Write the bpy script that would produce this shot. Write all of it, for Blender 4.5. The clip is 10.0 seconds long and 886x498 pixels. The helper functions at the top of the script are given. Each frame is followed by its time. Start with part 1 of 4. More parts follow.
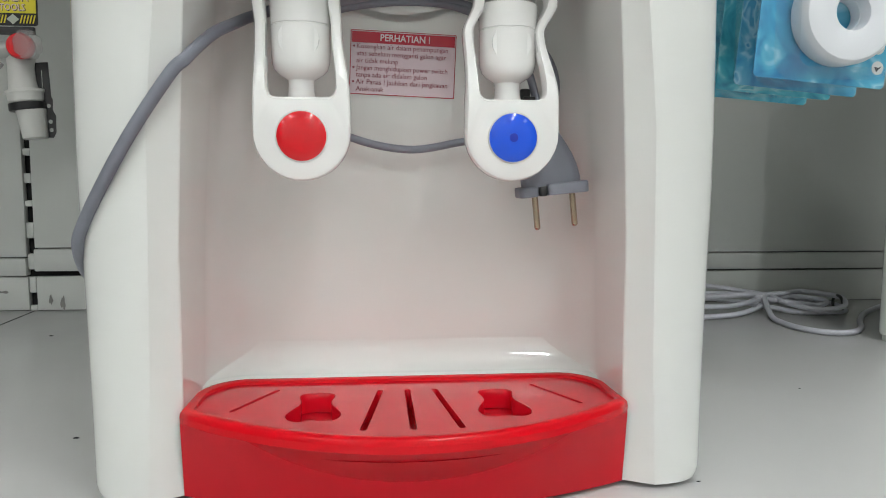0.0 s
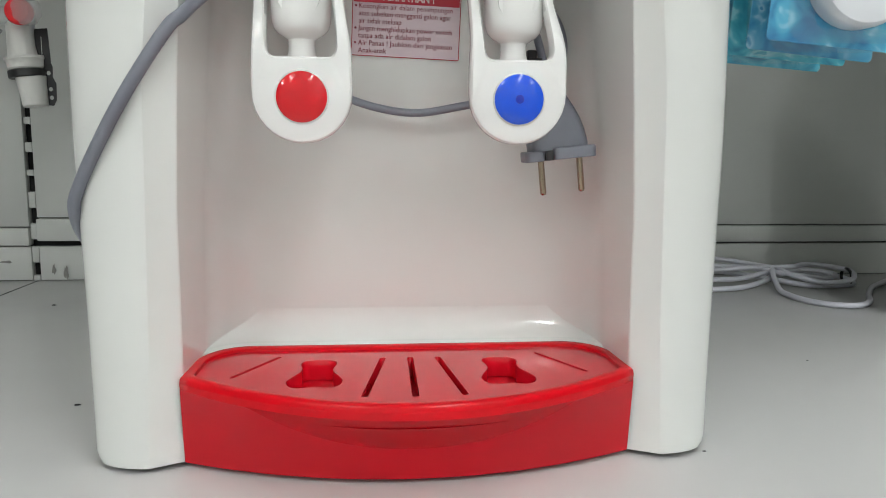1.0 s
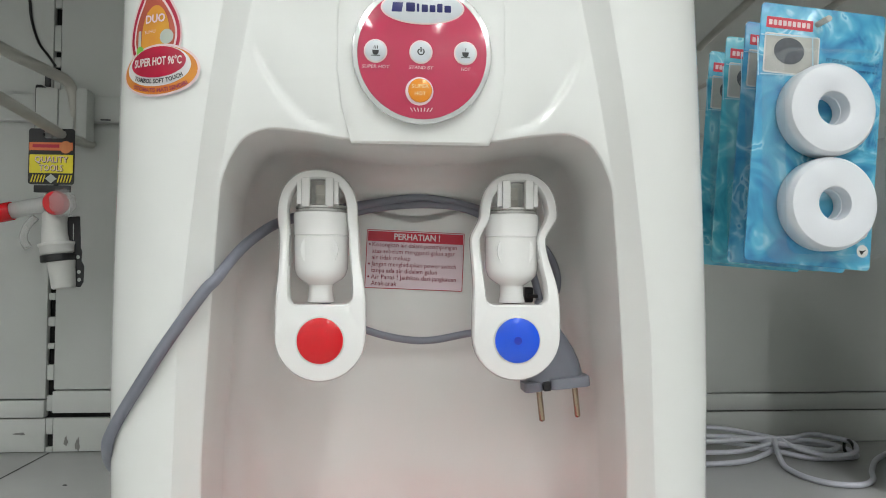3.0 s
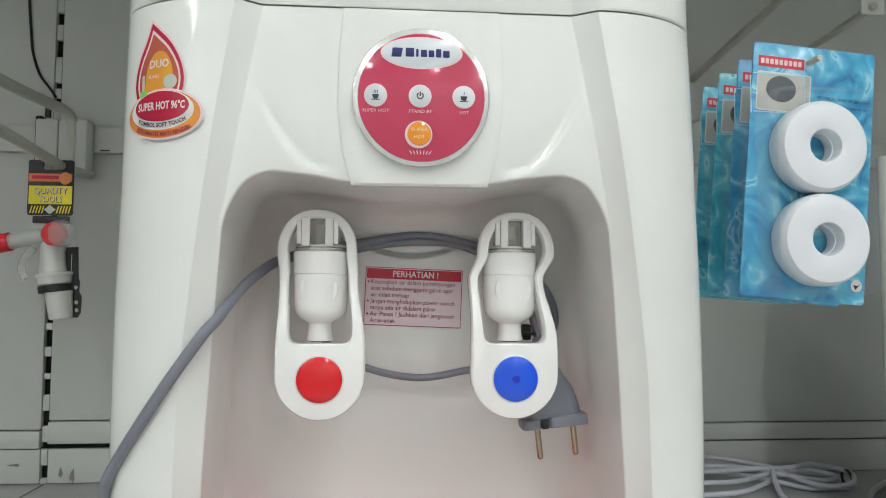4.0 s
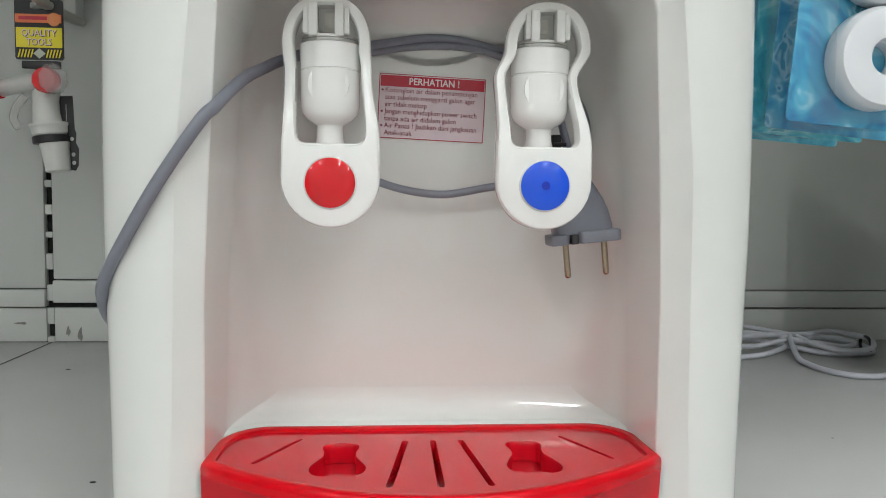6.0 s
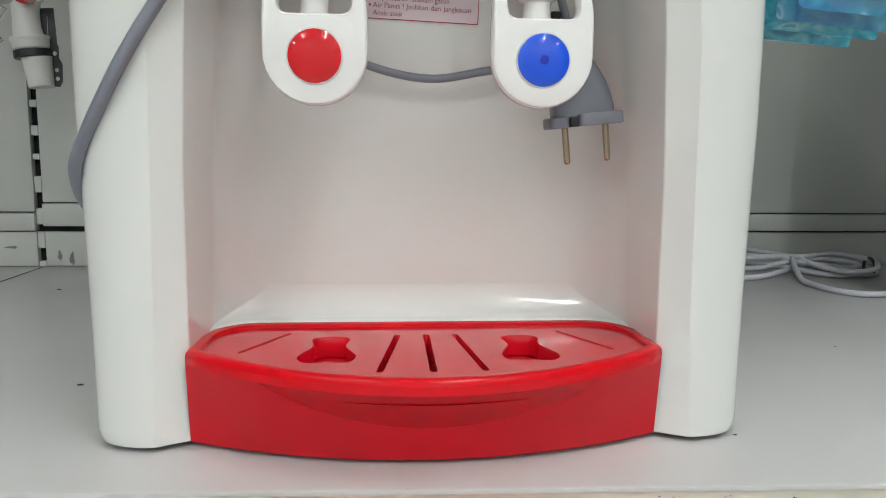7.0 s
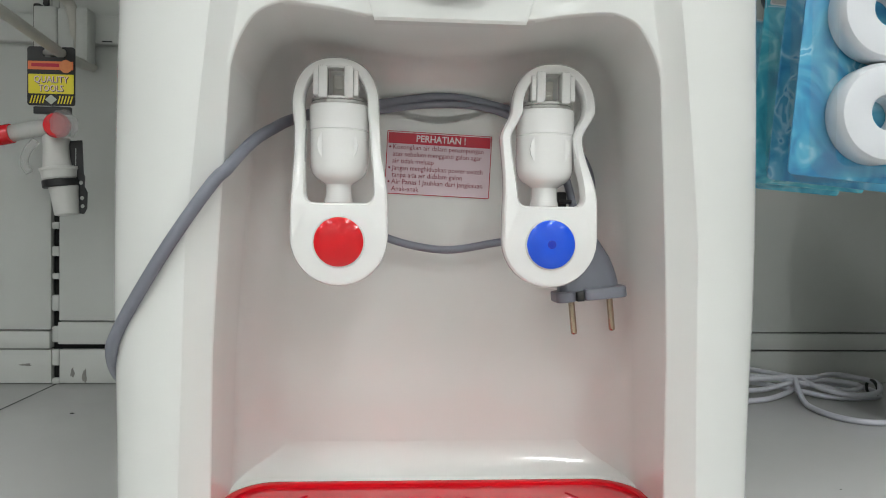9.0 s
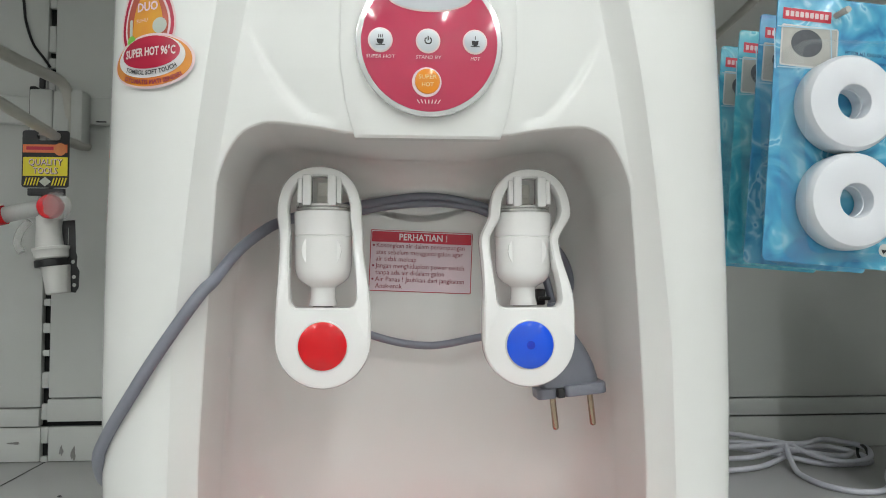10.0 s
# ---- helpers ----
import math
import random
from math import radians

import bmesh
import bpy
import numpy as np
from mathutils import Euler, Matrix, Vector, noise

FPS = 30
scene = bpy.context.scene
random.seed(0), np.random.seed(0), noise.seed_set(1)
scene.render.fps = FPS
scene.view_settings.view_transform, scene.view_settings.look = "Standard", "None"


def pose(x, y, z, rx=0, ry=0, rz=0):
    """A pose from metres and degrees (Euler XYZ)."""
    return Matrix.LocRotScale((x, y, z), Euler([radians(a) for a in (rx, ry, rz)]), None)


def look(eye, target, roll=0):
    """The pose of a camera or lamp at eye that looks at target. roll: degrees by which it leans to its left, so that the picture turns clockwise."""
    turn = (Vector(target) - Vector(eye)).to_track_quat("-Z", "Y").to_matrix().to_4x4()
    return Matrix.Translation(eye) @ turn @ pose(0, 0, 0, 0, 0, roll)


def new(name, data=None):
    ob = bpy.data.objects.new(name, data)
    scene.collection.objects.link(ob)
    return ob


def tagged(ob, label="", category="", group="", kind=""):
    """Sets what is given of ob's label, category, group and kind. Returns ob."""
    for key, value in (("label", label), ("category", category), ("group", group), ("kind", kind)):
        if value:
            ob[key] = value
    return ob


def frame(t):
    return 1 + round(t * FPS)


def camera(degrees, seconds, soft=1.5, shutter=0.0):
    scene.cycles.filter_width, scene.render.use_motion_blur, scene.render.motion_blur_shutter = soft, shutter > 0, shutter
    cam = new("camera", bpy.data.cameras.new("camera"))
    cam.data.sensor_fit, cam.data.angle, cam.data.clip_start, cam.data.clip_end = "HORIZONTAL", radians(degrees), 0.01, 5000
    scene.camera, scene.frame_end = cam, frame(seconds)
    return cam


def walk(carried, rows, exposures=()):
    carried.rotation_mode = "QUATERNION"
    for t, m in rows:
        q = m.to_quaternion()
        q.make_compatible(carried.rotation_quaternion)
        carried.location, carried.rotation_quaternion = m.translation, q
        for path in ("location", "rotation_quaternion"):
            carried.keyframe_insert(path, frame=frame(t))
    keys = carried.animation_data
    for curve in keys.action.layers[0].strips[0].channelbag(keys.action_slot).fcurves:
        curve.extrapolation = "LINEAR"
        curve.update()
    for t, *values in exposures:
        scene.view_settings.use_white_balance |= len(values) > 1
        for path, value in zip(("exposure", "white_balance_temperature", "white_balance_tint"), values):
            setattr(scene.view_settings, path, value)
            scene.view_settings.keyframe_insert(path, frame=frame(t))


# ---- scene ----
cam = camera(61.70, 10.0, soft=1.0)
PATH = [
    (0, (-0.0172, -0.3545, 0.1597), (0.0763, 0.6360, 0.0581), 0.21),
    (0.5, (-0.0156, -0.3500, 0.1526), (0.0765, 0.6369, 0.0202), 0.44),
    (1, (-0.0157, -0.3479, 0.1540), (0.0705, 0.6393, 0.0196), 0.38),
    (1.5, (-0.0171, -0.3527, 0.1722), (0.0626, 0.6415, 0.0991), 0.14),
    (2, (-0.0208, -0.3614, 0.1943), (0.0558, 0.6356, 0.1832), 0.36),
    (2.5, (-0.0186, -0.3681, 0.2017), (0.0587, 0.6288, 0.2146), 0.37),
    (3, (-0.0184, -0.3769, 0.2094), (0.0604, 0.6194, 0.2445), 0.27),
    (4.3, (-0.0204, -0.3810, 0.2181), (0.0638, 0.6132, 0.2854), 0.23),
    (4.5, (-0.0205, -0.3789, 0.2162), (0.0634, 0.6159, 0.2740), 0.27),
    (5, (-0.0217, -0.3677, 0.2017), (0.0622, 0.6286, 0.2165), 0.58),
    (5.5, (-0.0232, -0.3531, 0.1851), (0.0531, 0.6435, 0.1559), 0.65),
    (6, (-0.0243, -0.3452, 0.1697), (0.0521, 0.6496, 0.1028), 0.72),
    (6.2, (-0.0222, -0.3411, 0.1607), (0.0552, 0.6526, 0.0791), 0.51),
    (7.3, (-0.0190, -0.3305, 0.1369), (0.0563, 0.6563, -0.0060), 0.52),
    (7.5, (-0.0186, -0.3299, 0.1406), (0.0541, 0.6574, -0.0010), 0.44),
    (8, (-0.0235, -0.3382, 0.1580), (0.0432, 0.6553, 0.0653), 0.72),
    (8.5, (-0.0246, -0.3432, 0.1674), (0.0504, 0.6520, 0.1046), 0.89),
    (9, (-0.0266, -0.3477, 0.1823), (0.0456, 0.6494, 0.1577), 0.82),
    (9.5, (-0.0246, -0.3538, 0.1971), (0.0490, 0.6433, 0.2144), 0.55),
    (10, (-0.0212, -0.3583, 0.2077), (0.0581, 0.6377, 0.2494), -0.02),
]
walk(cam, [(t, look(eye, target, roll)) for t, eye, target, roll in PATH])

# ---- world, lights, exposure ----
scene.view_settings.exposure = 0.0
world = bpy.data.worlds.new("store_air")
scene.world = world
world.use_nodes = True
world.node_tree.nodes["Background"].inputs["Color"].default_value = (0.96, 1.0, 0.98, 1)
world.node_tree.nodes["Background"].inputs["Strength"].default_value = 0.03


# The third one is an added fill, hung near to brighten the shelf top
TUBES = ((-1.05, -1.95), (0.5, -2.15), (0.5, -0.95), (1.7, -2.2), (-2.3, -2.2))
for row_x, row_y in TUBES:
    data = bpy.data.lights.new("tube_light", "AREA")
    data.shape, data.size, data.size_y, data.energy, data.color = "RECTANGLE", 1.2, 0.045, 5.0, (0.955, 0.98, 1.0)
    lamp = new("tube_light", data)
    lamp.matrix_world = pose(row_x, row_y, 1.75, 0, 0, 90)
    tagged(lamp, "light of a white fluorescent tube under the ceiling", "lamp", "ceiling tubes")

# ---- materials ----
def material(name, colour, rough=0.4, metal=0.0, vary=0.04, scale=40.0, bump=0.0, bump_scale=300.0, coat=0.0, second=None, stain=0.0, stain_scale=6.0):
    """A painted, moulded or printed surface: base colour with cloudy variation at two scales and fine relief."""
    m = bpy.data.materials.new(name)
    m.use_nodes = True
    t = m.node_tree
    b = t.nodes["Principled BSDF"]
    b.inputs["Roughness"].default_value, b.inputs["Metallic"].default_value = rough, metal
    b.inputs["Coat Weight"].default_value, b.inputs["Coat Roughness"].default_value = coat, 0.05
    where = t.nodes.new("ShaderNodeTexCoord")
    n = t.nodes.new("ShaderNodeTexNoise")
    n.inputs["Scale"].default_value, n.inputs["Detail"].default_value = scale, 5
    t.links.new(where.outputs["Object"], n.inputs["Vector"])
    mix = t.nodes.new("ShaderNodeMix")
    mix.data_type = "RGBA"
    dark = second or tuple(c * (1 - 2 * vary) for c in colour)
    light = colour if second else tuple(min(c * (1 + vary), 1) for c in colour)
    mix.inputs["A"].default_value, mix.inputs["B"].default_value = (*dark, 1), (*light, 1)
    t.links.new(n.outputs["Fac"], mix.inputs["Factor"])
    out = mix.outputs["Result"]
    if stain:
        s = t.nodes.new("ShaderNodeTexNoise")
        s.inputs["Scale"].default_value, s.inputs["Detail"].default_value, s.inputs["Roughness"].default_value = stain_scale, 8, 0.7
        t.links.new(where.outputs["Object"], s.inputs["Vector"])
        ramp = t.nodes.new("ShaderNodeMapRange")
        ramp.inputs["From Min"].default_value, ramp.inputs["From Max"].default_value = 0.55, 0.8
        ramp.inputs["To Max"].default_value = stain
        t.links.new(s.outputs["Fac"], ramp.inputs["Value"])
        mix2 = t.nodes.new("ShaderNodeMix")
        mix2.data_type = "RGBA"
        mix2.inputs["B"].default_value = (*(c * 0.45 for c in colour), 1)
        t.links.new(ramp.outputs["Result"], mix2.inputs["Factor"])
        t.links.new(out, mix2.inputs["A"])
        out = mix2.outputs["Result"]
    t.links.new(out, b.inputs["Base Color"])
    r = t.nodes.new("ShaderNodeMapRange")
    r.inputs["To Min"].default_value, r.inputs["To Max"].default_value = rough * 0.85, min(rough * 1.2, 1)
    t.links.new(n.outputs["Fac"], r.inputs["Value"])
    t.links.new(r.outputs["Result"], b.inputs["Roughness"])
    if bump:
        g = t.nodes.new("ShaderNodeTexNoise")
        g.inputs["Scale"].default_value = bump_scale
        t.links.new(where.outputs["Object"], g.inputs["Vector"])
        bp = t.nodes.new("ShaderNodeBump")
        bp.inputs["Strength"].default_value, bp.inputs["Distance"].default_value = bump, 0.001
        t.links.new(g.outputs["Fac"], bp.inputs["Height"])
        t.links.new(bp.outputs["Normal"], b.inputs["Normal"])
    return m


def clear(name, colour, see, rough=0.08):
    """Thin clear film: mostly see-through, with a gloss of its own."""
    m = bpy.data.materials.new(name)
    m.use_nodes = True
    t = m.node_tree
    b = t.nodes["Principled BSDF"]
    b.inputs["Base Color"].default_value, b.inputs["Roughness"].default_value, b.inputs["Alpha"].default_value = (*colour, 1), rough, see
    return m


WHITE = material("glossy_white_plastic", (0.765, 0.778, 0.750), 0.05, vary=0.012, scale=9, bump=0.03, bump_scale=75, coat=0.15)
LEVER_WHITE = material("white_lever_plastic", (0.85, 0.85, 0.83), 0.14, vary=0.012, scale=30, coat=0.2)
RED = material("glossy_red_plastic", (0.68, 0.002, 0.010), 0.17, vary=0.04, scale=25, bump=0.008, bump_scale=300)
RED_SATIN = material("satin_red_plastic", (0.62, 0.003, 0.014), 0.42, vary=0.04, scale=40, bump=0.03, bump_scale=900)
# Tray red, darkened and dulled: the scoop's shade is set in its colour
RED_SCOOP_SHADE = material("shaded_scoop_red", (0.60, 0.002, 0.010), 0.25, vary=0.03, scale=25)
RED_GRILLE = material("red_grille_plastic", (0.64, 0.005, 0.018), 0.10, vary=0.05, scale=60, bump=0.015, bump_scale=500)
RED_DOT = material("red_button_lens", (0.66, 0.002, 0.008), 0.07, vary=0.02, coat=0.1)
for m, gloss in ((RED, 0.25), (RED_SATIN, 0.28), (RED_SCOOP_SHADE, 0.10), (RED_GRILLE, 0.55)):
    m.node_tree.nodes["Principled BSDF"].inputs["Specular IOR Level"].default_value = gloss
BLUE_DOT = material("blue_button_lens", (0.006, 0.085, 0.72), 0.07, vary=0.02, coat=0.1)
BLUE_DARK = material("dark_blue_lens_centre", (0.006, 0.03, 0.45), 0.2)
CHROME = material("chrome_ring", (0.62, 0.62, 0.60), 0.22, metal=1.0, vary=0.05)
BRASS = material("plated_plug_pin", (0.42, 0.34, 0.25), 0.25, metal=1.0, vary=0.05)
CORD = material("grey_cord_rubber", (0.20, 0.21, 0.25), 0.42, vary=0.05, scale=120, bump=0.05, bump_scale=900)
STEM = material("translucent_stem", (0.66, 0.64, 0.58), 0.3, vary=0.08, scale=200)
BLACK = material("black_plastic", (0.012, 0.012, 0.013), 0.4, vary=0.1)
SHELF = material("white_shelf_laminate", (0.58, 0.58, 0.57), 0.24, vary=0.02, scale=9, bump=0.003, bump_scale=220)
LIP = material("worn_cream_shelf_lip", (0.62, 0.58, 0.48), 0.45, vary=0.05, scale=20, stain=0.5, stain_scale=40)
PANEL = material("ivory_painted_steel_panel", (0.53, 0.545, 0.52), 0.42, vary=0.03, scale=4, bump=0.02, bump_scale=160, stain=0.12, stain_scale=9)
DARK_GAP = material("dark_gap", (0.012, 0.012, 0.012), 0.7)
BLUE_STRIP = material("blue_price_strip", (0.02, 0.05, 0.62), 0.3, vary=0.05)
PAPER = material("white_label_print", (0.74, 0.62, 0.66), 0.35, vary=0.02, coat=0.2)
LABEL_RED = material("crimson_label_print", (0.50, 0.006, 0.03), 0.35, vary=0.03, coat=0.2)
LABEL_INK = material("crimson_label_ink", (0.28, 0.02, 0.05), 0.4)
BADGE_RED = material("badge_rose_print", (0.50, 0.030, 0.085), 0.10, vary=0.03, coat=0.5)
BADGE_SILVER = material("badge_silver_ring", (0.70, 0.70, 0.70), 0.14, metal=0.7, vary=0.03)
BADGE_GREY = material("badge_grey_print", (0.62, 0.65, 0.68), 0.25, coat=0.4)
NAVY = material("navy_print", (0.012, 0.016, 0.13), 0.3)
INK = material("black_print", (0.02, 0.02, 0.022), 0.4)
PALE_INK = material("pale_pink_print", (0.72, 0.45, 0.50), 0.35)
ORANGE = material("orange_button", (0.80, 0.26, 0.008), 0.15, vary=0.05, coat=0.4)
STICKER_WHITE = material("sticker_white_edge", (0.80, 0.62, 0.62), 0.25, coat=0.3)
STICKER_RED = material("sticker_red", (0.46, 0.012, 0.045), 0.22, vary=0.08, coat=0.4)
STICKER_YELLOW = material("sticker_yellow_blend", (0.78, 0.50, 0.03), 0.25, second=(0.62, 0.12, 0.05), scale=55, coat=0.4)
STICKER_ORANGE = material("sticker_orange", (0.72, 0.36, 0.02), 0.25, second=(0.62, 0.10, 0.05), scale=70, coat=0.4)
PALE_YELLOW = material("pale_yellow_print", (0.85, 0.72, 0.30), 0.3)
STICKER_GREEN = material("sticker_green", (0.18, 0.50, 0.05), 0.3)
STICKER_GREY = material("sticker_grey", (0.45, 0.48, 0.42), 0.3)
ROD = material("ivory_coated_wire", (0.50, 0.49, 0.44), 0.38, vary=0.05, scale=90)
FILTER_WHITE = material("white_filter_plastic", (0.73, 0.75, 0.78), 0.30, vary=0.015, scale=30, bump=0.03, bump_scale=500)
CABLE_WHITE = material("white_cable_sleeve", (0.60, 0.60, 0.66), 0.4, vary=0.05, scale=60)
TAG_YELLOW = material("yellow_tag_print", (0.78, 0.66, 0.02), 0.35, vary=0.04)
TAG_ORANGE = material("orange_tag_print", (0.75, 0.17, 0.05), 0.35, vary=0.05)
MILKY = material("milky_white_plastic", (0.66, 0.66, 0.63), 0.35, vary=0.04, scale=60)
GLOW = bpy.data.materials.new("lit_tube_glass")
GLOW.use_nodes = True
GLOW.node_tree.nodes["Principled BSDF"].inputs["Emission Color"].default_value = (0.965, 1.0, 1.0, 1)
GLOW.node_tree.nodes["Principled BSDF"].inputs["Emission Strength"].default_value = 40.0
FILM = clear("clear_blister_film", (0.9, 0.95, 1.0), 0.10)
ROOM = material("store_wall_paint", (0.87, 0.87, 0.85), 0.6, vary=0.05, scale=2)
ROOM_FLOOR = material("store_floor_tile", (0.82, 0.81, 0.79), 0.3, vary=0.05, scale=2)


def card_blue():
    """Printed card: swirling cyan water pattern."""
    m = bpy.data.materials.new("blue_water_print_card")
    m.use_nodes = True
    t = m.node_tree
    b = t.nodes["Principled BSDF"]
    b.inputs["Roughness"].default_value, b.inputs["Coat Weight"].default_value = 0.3, 0.4
    where = t.nodes.new("ShaderNodeTexCoord")
    n = t.nodes.new("ShaderNodeTexNoise")
    n.inputs["Scale"].default_value, n.inputs["Distortion"].default_value, n.inputs["Detail"].default_value = 38, 1.6, 2
    r = t.nodes.new("ShaderNodeValToRGB")
    for pos, colour in ((0.30, (0.03, 0.22, 0.42, 1)), (0.47, (0.06, 0.37, 0.56, 1)), (0.58, (0.11, 0.47, 0.62, 1)), (0.66, (0.34, 0.66, 0.76, 1)), (0.70, (0.08, 0.40, 0.58, 1))):
        e = r.color_ramp.elements.new(pos)
        e.color = colour
    r.color_ramp.elements.remove(r.color_ramp.elements[0])
    r.color_ramp.elements.remove(r.color_ramp.elements[-1])
    tint = t.nodes.new("ShaderNodeObjectInfo")
    hue = t.nodes.new("ShaderNodeHueSaturation")
    span = t.nodes.new("ShaderNodeMapRange")
    span.inputs["To Min"].default_value, span.inputs["To Max"].default_value = 0.47, 0.52
    t.links.new(tint.outputs["Random"], span.inputs["Value"])
    t.links.new(span.outputs["Result"], hue.inputs["Hue"])
    t.links.new(where.outputs["Object"], n.inputs["Vector"])
    t.links.new(n.outputs["Fac"], r.inputs["Fac"])
    t.links.new(r.outputs["Color"], hue.inputs["Color"])
    t.links.new(hue.outputs["Color"], b.inputs["Base Color"])
    relief = t.nodes.new("ShaderNodeBump")
    relief.inputs["Strength"].default_value, relief.inputs["Distance"].default_value = 0.5, 0.003
    t.links.new(n.outputs["Fac"], relief.inputs["Height"])
    t.links.new(relief.outputs["Normal"], b.inputs["Normal"])
    return m


CARD = card_blue()
CARD_PALE = material("pale_blue_print", (0.42, 0.66, 0.78), 0.3, coat=0.3)

# ---- building helpers ----
def mesh_object(name, bm, mat, smooth=30):
    me = bpy.data.meshes.new(name)
    bmesh.ops.remove_doubles(bm, verts=bm.verts[:], dist=0.00003)
    bmesh.ops.recalc_face_normals(bm, faces=bm.faces[:])
    bm.to_mesh(me)
    bm.free()
    me.materials.append(mat)
    if smooth:
        me.polygons.foreach_set("use_smooth", [True] * len(me.polygons))
        me.set_sharp_from_angle(angle=radians(smooth))
    return new(name, me)


def part(name, bm, mat, parent, label="", smooth=30):
    """One mesh under a thing or a part; the geometry is given in world metres."""
    ob = mesh_object(name, bm, mat, smooth)
    bpy.context.view_layer.update()
    ob.parent = parent
    ob.matrix_parent_inverse = parent.matrix_world.inverted()
    return tagged(ob, label)


def thing(name, place, label, category, group=""):
    """An empty at the base of a thing that has parts."""
    ob = new(name)
    ob.location = place
    ob.empty_display_size = 0.02
    bpy.context.view_layer.update()
    return tagged(ob, label, category, group)


def box(bm, x0, x1, y0, y1, z0, z1, bevel=0.0):
    made = bmesh.ops.create_cube(bm, size=1, matrix=Matrix.LocRotScale(((x0 + x1) / 2, (y0 + y1) / 2, (z0 + z1) / 2), None, (x1 - x0, y1 - y0, z1 - z0)))
    if bevel:
        edges = list({e for v in made["verts"] for e in v.link_edges})
        bmesh.ops.bevel(bm, geom=edges, offset=bevel, segments=2, affect="EDGES", profile=0.5)
    return bm


def grid(bm, rows, closed=False):
    """Faces between rows of points of equal length."""
    made = [[bm.verts.new(p) for p in row] for row in rows]
    for a, b in zip(made, made[1:]):
        n = len(a)
        for i in range(n if closed else n - 1):
            bm.faces.new((a[i], a[(i + 1) % n], b[(i + 1) % n], b[i]))
    return made


def lathe(bm, profile, place, axis="z", seg=32, stretch=(1, 1)):
    """Turn (radius, height) pairs round an upright axis, or round the y axis (heights then run towards the viewer)."""
    rows = []
    for r, h in profile:
        row = []
        for k in range(seg):
            c, s = math.cos(2 * math.pi * k / seg) * r * stretch[0], math.sin(2 * math.pi * k / seg) * r * stretch[1]
            row.append((place[0] + c, place[1] + s, place[2] + h) if axis == "z" else (place[0] + c, place[1] - h, place[2] + s))
        rows.append(row)
    made = grid(bm, rows, closed=True)
    for end in (made[0], made[-1]):
        bm.faces.new(end)
    return bm


def smooth_path(points, per=10):
    """Catmull-Rom through the points."""
    p = [Vector(q) for q in points]
    p = [2 * p[0] - p[1], *p, 2 * p[-1] - p[-2]]
    out = []
    for a, b, c, d in zip(p, p[1:], p[2:], p[3:]):
        for k in range(per):
            t = k / per
            out.append(0.5 * (2 * b + (c - a) * t + (2 * a - 5 * b + 4 * c - d) * t * t + (3 * b - a - 3 * c + d) * t ** 3))
    return [*out, p[-2]]


def tube(bm, path, radius, seg=10):
    """A round cord along a path of points."""
    side, rows = Vector((0.3, 0.2, 1)), []
    for i, p in enumerate(path):
        along = (path[min(i + 1, len(path) - 1)] - path[max(i - 1, 0)]).normalized()
        side = (side - along * side.dot(along)).normalized()
        other = along.cross(side)
        r = radius(i / (len(path) - 1)) if callable(radius) else radius
        rows.append([p + r * (math.cos(2 * math.pi * k / seg) * side + math.sin(2 * math.pi * k / seg) * other) for k in range(seg)])
    made = grid(bm, rows, closed=True)
    bm.faces.new(made[0])
    bm.faces.new(made[-1])
    return bm


def inset(outline, d):
    """A closed outline moved inwards by d (counter-clockwise outlines)."""
    out, n = [], len(outline)
    for i in range(n):
        a, b, c = (Vector(outline[(i + k) % n]) for k in (-1, 0, 1))
        u, v = (b - a).normalized(), (c - b).normalized()
        w = Vector((-(u + v).y, (u + v).x))
        w = w.normalized() if w.length > 1e-9 else Vector((-u.y, u.x))
        out.append(tuple(b + d * w / max(w.dot(Vector((-u.y, u.x))), 0.4)))
    return out


def slab(bm, outline, place, h0, h1, bevel):
    """A rounded-edge plate: an outline lifted from h0 to h1, put in place by place(u, v, h)."""
    steps = [(bevel, h0), (0.3 * bevel, h0 + 0.3 * bevel), (0, h0 + bevel), (0, h1 - bevel), (0.3 * bevel, h1 - 0.3 * bevel), (bevel, h1)]
    rows = [[place(u, v, h) for u, v in (inset(outline, d) if d else outline)] for d, h in steps]
    made = grid(bm, rows, closed=True)
    bm.faces.new(made[0])
    bm.faces.new(made[-1])
    return bm


def flat(bm, outline, place):
    bm.faces.new([bm.verts.new(place(u, v)) for u, v in outline])
    return bm


def oval(cx, cy, rx, ry, n=40, a0=0.0, a1=360.0):
    whole = abs(a1 - a0) >= 360
    return [(cx + rx * math.cos(radians(a0 + (a1 - a0) * k / (n if whole else n - 1))), cy + ry * math.sin(radians(a0 + (a1 - a0) * k / (n if whole else n - 1)))) for k in range(n)]


def round_rect(cx, cy, w, h, r, n=5):
    out = []
    for sx, sy, a in ((1, -1, -90), (1, 1, 0), (-1, 1, 90), (-1, -1, 180)):
        out += [(cx + sx * (w / 2 - r) + r * math.cos(radians(a + 90 * k / n)), cy + sy * (h / 2 - r) + r * math.sin(radians(a + 90 * k / n))) for k in range(n + 1)]
    return out


